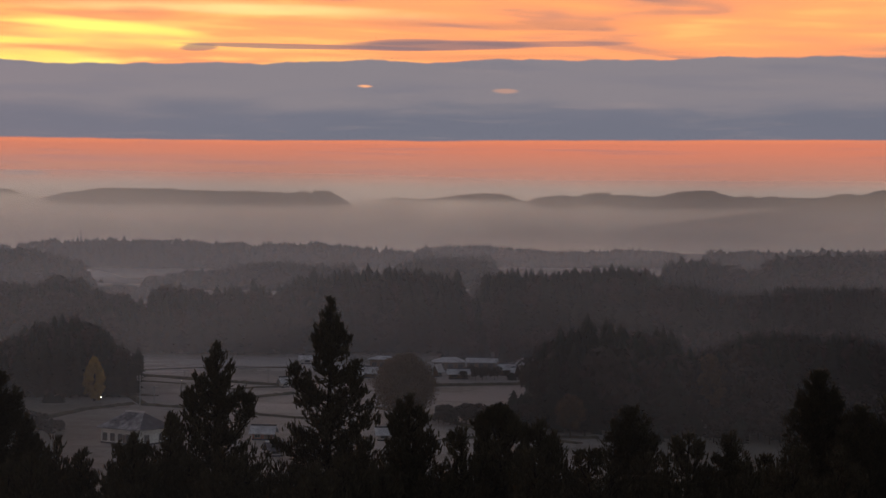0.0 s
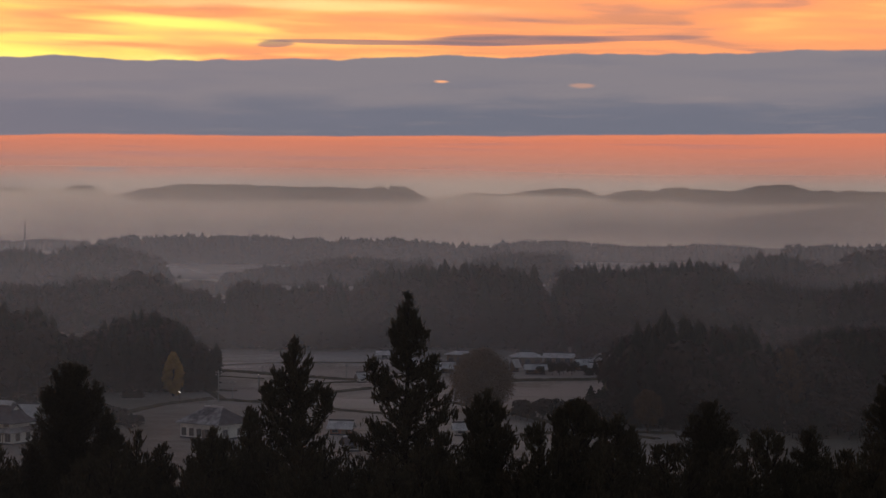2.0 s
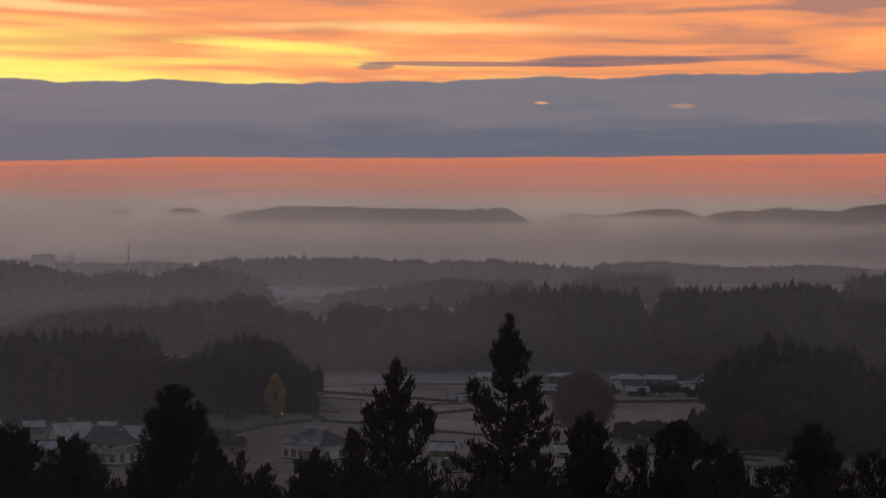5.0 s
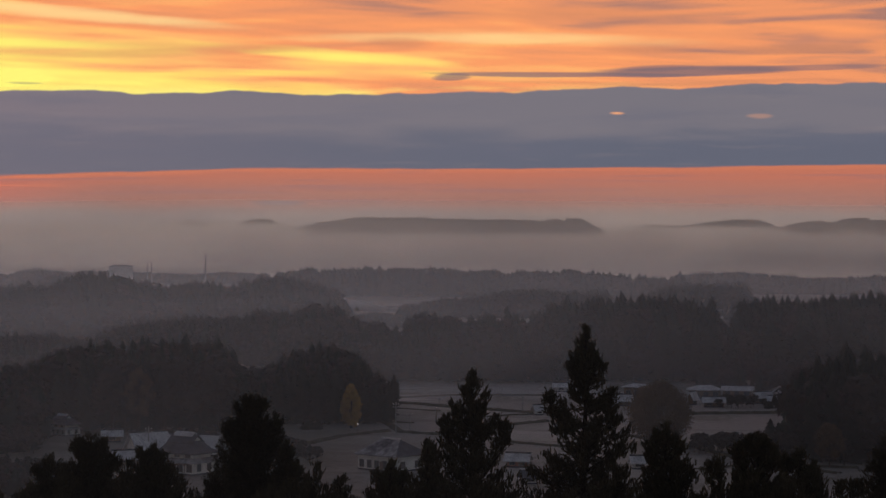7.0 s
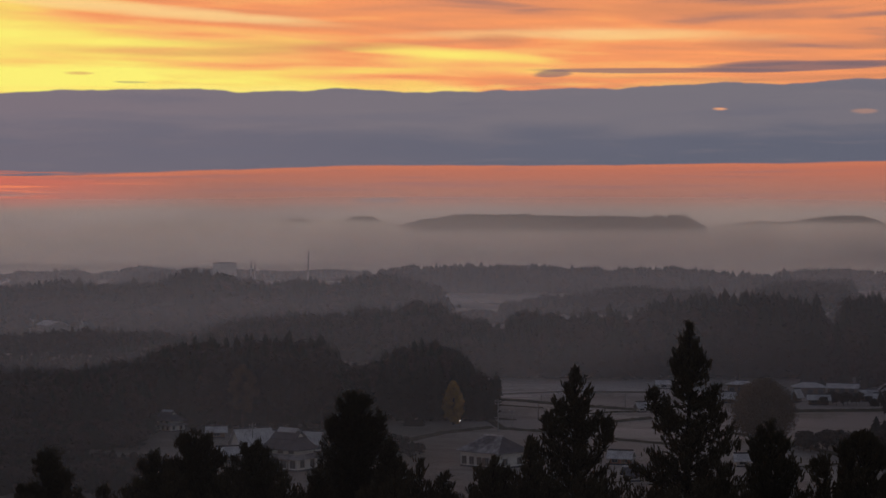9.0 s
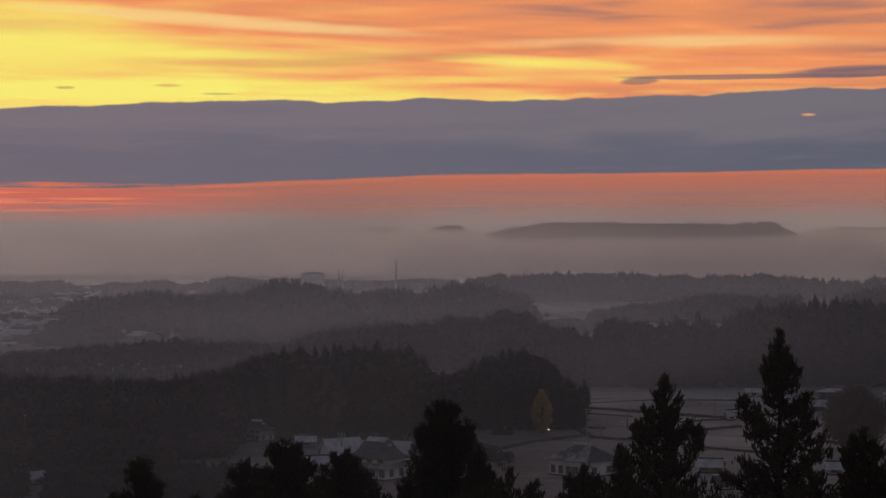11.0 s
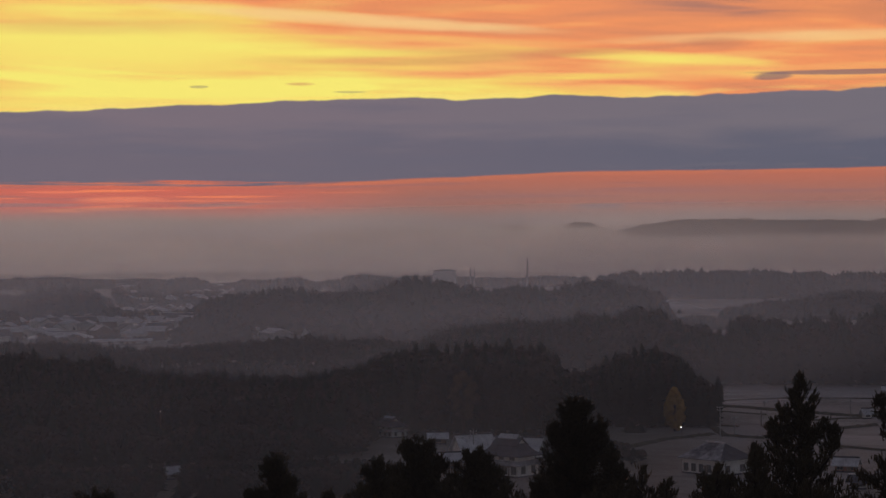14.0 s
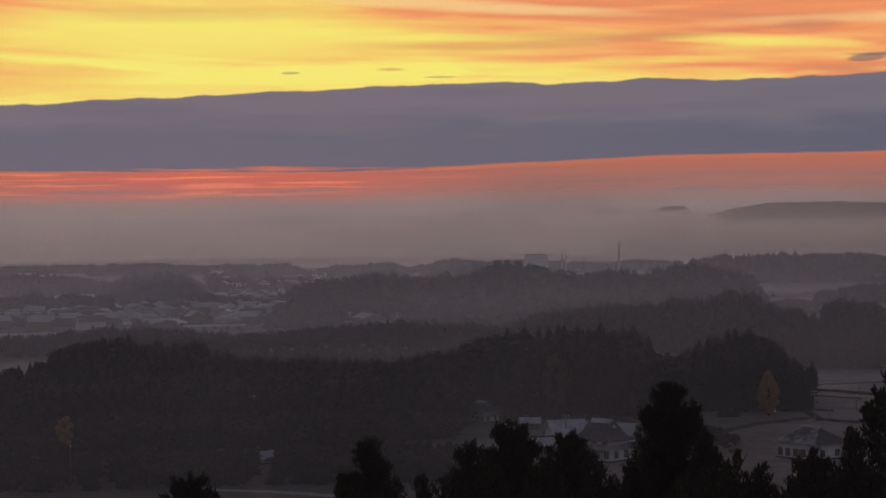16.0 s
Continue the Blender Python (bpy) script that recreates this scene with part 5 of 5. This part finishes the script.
def town():
    """The town on the plain: small houses with frosted roofs among the trees."""
    r = np.random.default_rng(77)
    kinds = []
    for w, depth, wall, roof, shape, wm, rm, label in (
            (11, 8, 4.5, 2.4, "hip", PLASTER, FROST_ROOF, "small pale town house with a frosted hip roof"),
            (13, 9, 5.0, 2.6, "gable", PLASTER, SLATE, "pale town house with a dark tiled gable roof"),
            (10, 8, 5.2, 2.2, "gable", TIMBER, FROST_ROOF, "brown town house with a frosted gable roof"),
            (18, 10, 4.0, 2.0, "gable", CONCRETE, FROST_ROOF, "long low grey workshop with a frosted roof")):
        kinds.append(house(-27.0 + 0.4 * len(kinds), 1180 + 22 * len(kinds), r.uniform(-60, 60), w, depth, wall, roof, shape, wm, rm, label, windows=1, group="houses of the town"))
    taken = []
    count = 0
    while count < 320:
        b = r.uniform(-33.0, -21.0)
        d = 1010 * math.exp(r.uniform(0, 0.85))
        hill = (-28.9 < b < -25.6 and d > 1270) or (-24.2 < b < -21.8 and 985 < d < 1065) or (b > -23.3 and 1085 < d < 1190) or (b > -22.4 and d > 1190) or (b < -28.2 and 1230 < d < 1330)
        p = on_bearing(b, d)
        if hill or any((p - q).length < 12 for q in taken) or abs(b + 27.25) < 1.2 and abs(d - 1145) < 40:
            continue
        taken.append(p)
        k = kinds[r.choice(4, p=(0.4, 0.2, 0.25, 0.15))]
        copy_thing(k, pose(p.x, p.y, gz(p), 0, 0, -b + r.choice((0, 90)) + r.uniform(-25, 25)))
        count += 1


def chimney(b, d, top, wide):
    p = on_bearing(b, d)
    ob = thing("chimney_stack", "tall thin grey chimney far across the plain", "chimney", pose(p.x, p.y, 0))
    ring = [(math.cos(k * math.pi / 5), math.sin(k * math.pi / 5)) for k in range(10)]
    v = [(wide * 0.75 * c, wide * 0.75 * s, 0) for c, s in ring] + [(wide * 0.5 * c, wide * 0.5 * s, top) for c, s in ring]
    part("shaft", joined("shaft", [(v, [(k, (k + 1) % 10, 10 + (k + 1) % 10, 10 + k) for k in range(10)])], CONCRETE), ob)
    part("rim", joined("rim", [box(-wide * 0.55, -wide * 0.55, top, wide * 0.55, wide * 0.55, top + 0.6)], STEEL), ob)


house(-8.7, 416, -42, 10.4, 8.9, 3.3, 3.0, "hip", PLASTER, HALF_FROST, "white house with a half-frosted hipped roof at the field's edge", "house", "house", 5, "", SLATE)
farmhouse(-14.55, 409, -38, 9.4, 6.6, "old two-storey farmhouse with a dark hip-and-gable roof and frosted ridge")
house(-15.59, 437, 25, 7.6, 5.3, 3.0, 2.8, "gable", PLASTER, FROST_ROOF, "pale outbuilding with a frosted gable roof beside the farmhouse", "house", "house", 2, "")
house(-14.8, 442, 18, 7.7, 4.6, 3.4, 1.5, "gable", TIMBER, FROST_ROOF, "timber barn with a frosted roof behind the farmhouse", "house", "house", 2, "")
house(-13.9, 443, -30, 4.2, 2.9, 2.5, 2.0, "gable", PLASTER, FROST_ROOF, "small pale house with a frosted roof by the farmhouse", "house", "house", 2, "")
house(-16.29, 425, 15, 4.0, 2.8, 2.0, 1.1, "gable", TIMBER, FROST_ROOF, "low timber shed with a frosted roof", "shed", "shed", 1, "")
house(-16.61, 475, 0, 3.9, 2.7, 2.0, 0.8, "gable", TIMBER, FROST_ROOF, "small dark shed with a frosted roof", "shed", "shed", 1, "")
farmhouse(-17.98, 495, -48, 11.5, 8.0, "old dark farmhouse with a hip-and-gable roof among trees", 0.60)
house(-5.06, 422, -12, 4.2, 3.0, 2.0, 1.0, "gable", REDWALL, FROST_ROOF, "red-walled barn with a frosted roof below the field", "barn", "barn", 2, "")
house(-4.75, 393, 20, 2.6, 1.8, 2.0, 0.9, "gable", CONCRETE, SLATE, "low grey shed with a dark roof", "shed", "shed", 1, "")
house(-1.63, 422, 8, 2.6, 1.8, 2.0, 0.8, "gable", CONCRETE, FROST_ROOF, "low grey shed with a frosted roof", "shed", "shed", 1, "")
house(-1.63, 614, -15, 8.0, 4.4, 3.3, 0.9, "hip", TIMBER, FROST_ROOF, "brown house with a frosted roof behind the rust-coloured tree", "house", "house", 3, "houses by the field")
house(0.23, 610, 10, 8.8, 4.8, 2.9, 1.3, "hip", TIMBER, FROST_ROOF, "brown house with a wide frosted hip roof", "house", "house", 3, "houses by the field")
house(0.49, 580, 5, 5.4, 3.0, 2.0, 0.9, "gable", TIMBER, FROST_ROOF, "low brown house with a frosted gable roof", "house", "house", 2, "houses by the field")
house(1.16, 617, -6, 8.5, 4.2, 2.6, 0.9, "gable", TIMBER, FROST_ROOF, "long brown house with a frosted gable roof", "house", "house", 3, "houses by the field")
house(1.87, 594, 20, 4.0, 2.2, 2.5, 1.0, "gable", TIMBER, FROST_ROOF, "brown house with a frosted gable roof", "house", "house", 2, "houses by the field")
house(2.44, 606, -20, 4.7, 2.6, 2.7, 1.7, "irimoya", PLASTER, FROST_ROOF, "house with a frosted hip-and-gable roof at the grove's edge", "house", "house", 2, "houses by the field")
house(2.23, 589, 0, 3.8, 2.1, 2.0, 0.8, "gable", TIMBER, FROST_ROOF, "small brown house with a frosted roof", "house", "house", 2, "houses by the field")
house(-0.11, 587, 60, 2.5, 1.4, 2.7, 1.2, "gable", TIMBER, FROST_ROOF, "small brown house with a frosted gable roof", "house", "house", 1, "houses by the field")
house(-2.1, 582, -10, 4.7, 2.6, 2.1, 1.2, "gable", TIMBER, FROST_ROOF, "brown house with a frosted roof beside the field", "house", "house", 2, "houses by the field")
house(-2.42, 576, 10, 2.4, 1.7, 2.0, 0.8, "gable", CONCRETE, FROST_ROOF, "low grey shed with a frosted roof", "shed", "shed", 1, "")
house(-4.49, 549, 25, 2.1, 1.5, 2.0, 0.8, "gable", PLASTER, FROST_ROOF, "small pale hut in the frosted field", "hut", "hut", 1, "")
house(-3.84, 635, 0, 4.2, 2.9, 2.0, 0.8, "gable", CONCRETE, FROST_ROOF, "low grey shed with a frosted roof at the wood's edge", "shed", "shed", 1, "")
house(-12.69, 663, 70, 2.9, 2.0, 2.0, 1.7, "gable", PLASTER, FROST_ROOF, "small white shed among dark trees", "shed", "shed", 1, "")
house(-16.96, 575, 65, 1.9, 1.4, 2.0, 1.1, "gable", PLASTER, SLATE, "small white shed among dark trees", "shed", "shed", 1, "")
house(-28.63, 399, 50, 1.3, 0.9, 2.0, 0.8, "gable", PLASTER, FROST_ROOF, "small pale shed among dark trees", "shed", "shed", 1, "")
house(-24.19, 409, 30, 2.4, 1.7, 2.0, 0.8, "gable", CONCRETE, FROST_ROOF, "small pale shed among dark trees", "shed", "shed", 1, "")
house(-27.26, 1036, 0, 31.3, 18.8, 2.3, 2.9, "hip", CONCRETE, FROST_ROOF, "large hall with a wide frosted roof in the town", "hall", "hall", 4, "")
house(-25.58, 1004, 4, 29.5, 7.4, 2.0, 0.8, "gable", CONCRETE, FROST_ROOF, "long low grey building with a frosted roof in the town", "workshop", "workshop", 5, "")
house(-30.8, 950, 3, 25.4, 5.1, 2.0, 0.8, "gable", CONCRETE, FROST_ROOF, "long low building with a frosted roof at the town's edge", "workshop", "workshop", 5, "")
house(-21.72, 1125, -8, 20.1, 8.0, 2.5, 2.2, "gable", CONCRETE, FROST_ROOF, "long pale building with a frosted roof below the wooded hill", "workshop", "workshop", 4, "")
house(-20.26, 1045, 40, 5.3, 3.7, 3.0, 3.5, "gable", PLASTER, FROST_ROOF, "pale house with a frosted roof below the wooded hill", "house", "house", 2, "")
house(-31.01, 1226, 20, 7.2, 5.0, 2.8, 4.1, "gable", PLASTER, FROST_ROOF, "pale town house catching the dawn light", "house", "house", 2, "")
house(-9.99, 1474, 2, 24.3, 7.3, 2.0, 1.3, "gable", CONCRETE, FROST_ROOF, "long pale greenhouse far across the valley", "greenhouse", "greenhouse", 4, "")
house(-19.3, 1939, 0, 17.4, 5.2, 2.2, 1.6, "gable", CONCRETE, FROST_ROOF, "long pale greenhouse far across the valley", "greenhouse", "greenhouse", 2, "")
# long shed standing in for a strip of pale frosted field
house(3.26, 1969, 0, 37.7, 7.5, 2.8, 1.7, "gable", CONCRETE, FROST_ROOF, "long pale greenhouse far across the valley", "greenhouse", "greenhouse", 3, "")
house(8.16, 1532, 0, 11.8, 4.7, 4.3, 1.3, "gable", CONCRETE, FROST_ROOF, "pale building between clumps of trees", "workshop", "workshop", 2, "")
utility_pole(-8.57, 493, 7.8, 2)
utility_pole(-8.17, 500, 4.7, 1)
utility_pole(-4.94, 564, 4.0, 1)
utility_pole(-7.33, 578, 2.5, 1)
utility_pole(-7.43, 524, 4.1, 0)
utility_pole(-15.59, 435, 7.1, 2)
street_lamp(-9.66, 488, 3.1, 0.19)
street_lamp(-7.41, 523, 4.2, 0.09)
# the next three lamps are made up, to give dim pale spots among the trees
street_lamp(-24.49, 466, 9.5, 0.07)
street_lamp(-22.28, 466, 7.5, 0.07)
street_lamp(-29.67, 372, 9.0, 0.06)
leafy_tree(-9.85, 508, 11.7, 6.3, GOLD, "golden-yellow ginkgo tree beside dark cedars", 8000, 168, lift=0.10, pointed=0.35, leaf=0.27, lobes=34)
leafy_tree(-29.82, 408, 11.5, 3.9, GOLD, "small golden-yellow tree among dark woods", 2600, 115, lift=0.5, leaf=0.26)
leafy_tree(-1.07, 473, 14.6, 16.7, RUST, "broad rust-brown autumn tree in the frosted field", 40000, 715, lift=0.15, leaf=0.20, lobes=30)
leafy_tree(-15.87, 494, 17.0, 8.4, RUST, "rust-brown autumn tree among dark cedars", 7000, 430, lift=0.3, leaf=0.15, lobes=20)
leafy_tree(7.64, 463, 17.4, 9.2, RUST, "rust-brown autumn tree beside the cedar grove", 7000, 1255, lift=0.3, leaf=0.15, lobes=20)
leafy_tree(-15.59, 512, 13.6, 7.2, RUST, "brown autumn tree among dark woods", 5000, 1000, lift=0.3, leaf=0.15, lobes=18)
leafy_tree(3.71, 432, 9.8, 7.3, RUST, "low brown autumn tree at the grove's foot", 6000, 1010, lift=0.25, leaf=0.15, lobes=18)
wood(-0.37, 2.42, 455, 16, (0.9, 3.8, 4.6, 4.9, 4.3, 4.7, 4.2, 2.1), 1.0, "brown shrubs along the frosted field")
wood(2.17, 3.87, 438, 12, (5.1, 7.9, 9.2, 9.0, 5.8), 1.0, "brown shrubs at the foot of the cedar grove")
wood(0.13, 2.65, 578, 8, (2.0, 3.1, 5.3, 3.9, 2.2, 2.0), 0.8, "dark garden trees before the houses")
wood(-11.54, -10.28, 430, 14, (1.3, 2.9, 2.6, -0.5), 0.9, "dark shrubs by the field")
wood(-11.08, -8.95, 505, 10, (3.2, 1.6, 0.6, 0.2), 0.9, "dark shrubs under the cedars")
wood(-20.47, -16.25, 462, 14, (0.3, 1.9, 2.4, 1.7, 0.8, -0.1), 0.7, "dark garden trees round the old farmhouses")
wood(-17.55, -16.25, 440, 10, (1.1, 2.0, 1.5), 0.8, "dark garden shrubs beside the farmhouse sheds")
wood(-13.67, -11.75, 440, 14, (2.1, 3.3, 2.8, 0.2), 0.7, "dark garden trees between the farmhouses and the white house")
wood(-15.92, -13.35, 470, 14, (2.4, 3.2, 3.1, 1.4), 0.6, "dark trees behind the farmhouses")
wood(-22.73, -18.84, 450, 20, (1.8, 4.9, 6.0, 5.8), 0.7, "dark mixed trees by the farmhouses")
wood(-2.28, -0.66, 415, 10, (1.0, 1.9, 1.1), 0.8, "dark shrubs in the frosted field")
wood(-12.47, -10.76, 440, 14, (3.4, 4.5, 3.5, 1.5), 0.7, "dark garden trees by the lane")
wood(-4.05, -0.98, 393, 16, (0.1, 1.1, 0.7, 1.3), 0.8, "dark shrubs below the frosted field")
wood(-0.65, 4.53, 391, 14, (0.4, 1.7, 1.3, 1.3), 0.9, "dark shrubs below the frosted field")
wood(-13.52, -9.22, 392, 12, (1.6, 1.9, 0.5, 0.3), 0.9, "dark shrubs below the white house")
field_bank(((-8.91, 591), (-7.92, 584), (-7.09, 574), (-5.84, 564), (-4.27, 552)), 3.0, 0.7)
field_bank(((-8.84, 524), (-8.44, 497), (-7.28, 490)), 2.5, 0.6)
field_bank(((-7.28, 495), (-6.16, 511), (-4.23, 529)), 2.5, 0.6)
field_bank(((-6.24, 485), (-5.03, 472), (-3.58, 463)), 2.0, 0.5)
field_bank(((-8.72, 609), (-6.49, 621), (-4.24, 618)), 2.0, 0.4)
field_bank(((-1.96, 494), (-0.34, 474), (1.94, 433), (4.53, 433)), 3.0, 0.4)
field_bank(((-0.67, 554), (1.11, 559), (2.65, 563)), 3.0, 0.8)
field_bank(((-11.54, 461), (-10.13, 486), (-8.79, 500)), 3.0, 0.5)
field_bank(((-9.02, 524), (-8.52, 524), (-8.09, 521)), 1.6, 0.4)
field_bank(((-8.96, 573), (-7.96, 565), (-7.31, 559)), 1.4, 0.3)
field_bank(((-6.02, 541), (-5.21, 548), (-4.40, 550)), 1.8, 0.4)
field_bank(((-0.02, 422), (1.11, 431), (2.72, 430), (4.00, 421)), 2.2, 0.4)
field_bank(((-26.45, 372), (-24.04, 365), (-22.11, 357)), 3.2, 0.05, "lane", "pale frosted lane below the dark wood", CONCRETE)
wood(-31.56, -28.44, 1060, 30, (8.3, 5.7, 7.0, 4.8, 7.2, 5.2, 5.9), 0.7, "hazy garden trees among the town's houses")
wood(-26.38, -23.97, 1075, 30, (7.0, 4.6, 5.9, 3.7, 6.2, 4.4, 5.1), 0.7, "hazy garden trees among the town's houses")
wood(-31.55, -28.59, 1200, 30, (16.4, 13.7, 15.1, 12.7, 15.4, 13.3, 13.9), 0.7, "hazy garden trees among the town's houses")
wood(-25.89, -22.68, 1280, 30, (12.1, 9.2, 10.8, 8.1, 11.0, 8.8, 9.7), 0.7, "hazy garden trees among the town's houses")
wood(-25.57, -22.67, 1480, 30, (15.0, 11.4, 13.4, 10.3, 13.9, 11.1, 12.1), 0.7, "hazy garden trees among the town's houses")
wood(-31.24, -28.74, 1420, 30, (16.5, 13.3, 15.0, 12.1, 15.5, 13.0, 14.0), 0.7, "hazy garden trees among the town's houses")
wood(-25.72, -22.99, 1800, 30, (14.3, 9.9, 12.0, 8.4, 12.7, 9.6, 10.9), 0.7, "hazy garden trees among the town's houses")
wood(-27.81, -24.94, 1010, 30, (5.9, 3.6, 4.8, 2.7, 5.0, 3.3, 4.0), 0.7, "hazy garden trees among the town's houses")
wood(-22.68, -19.45, 1090, 30, (10.3, 7.6, 9.1, 6.9, 9.3, 7.4, 8.2), 0.7, "hazy garden trees among the town's houses")
town()
house(-16.38, 2250, 0, 26, 14, 20.8, 1.0, "hip", PLASTER, SLATE, "pale grey apartment block far across the plain", "apartment_block", "building", 5)
chimney(-14.01, 2250, 33.6, 1.6)
# two thin pole-like uprights, built as chimneys
chimney(-15.64, 2250, 23.8, 1.2)
chimney(-15.53, 2250, 24.2, 1.2)
lattice_mast(-25.65, 2250, 31.7, 5.0)
lattice_mast(-7.71, 1770, 29.7, 3.0)
lattice_mast(-10.26, 1800, 31.3, 2.0)
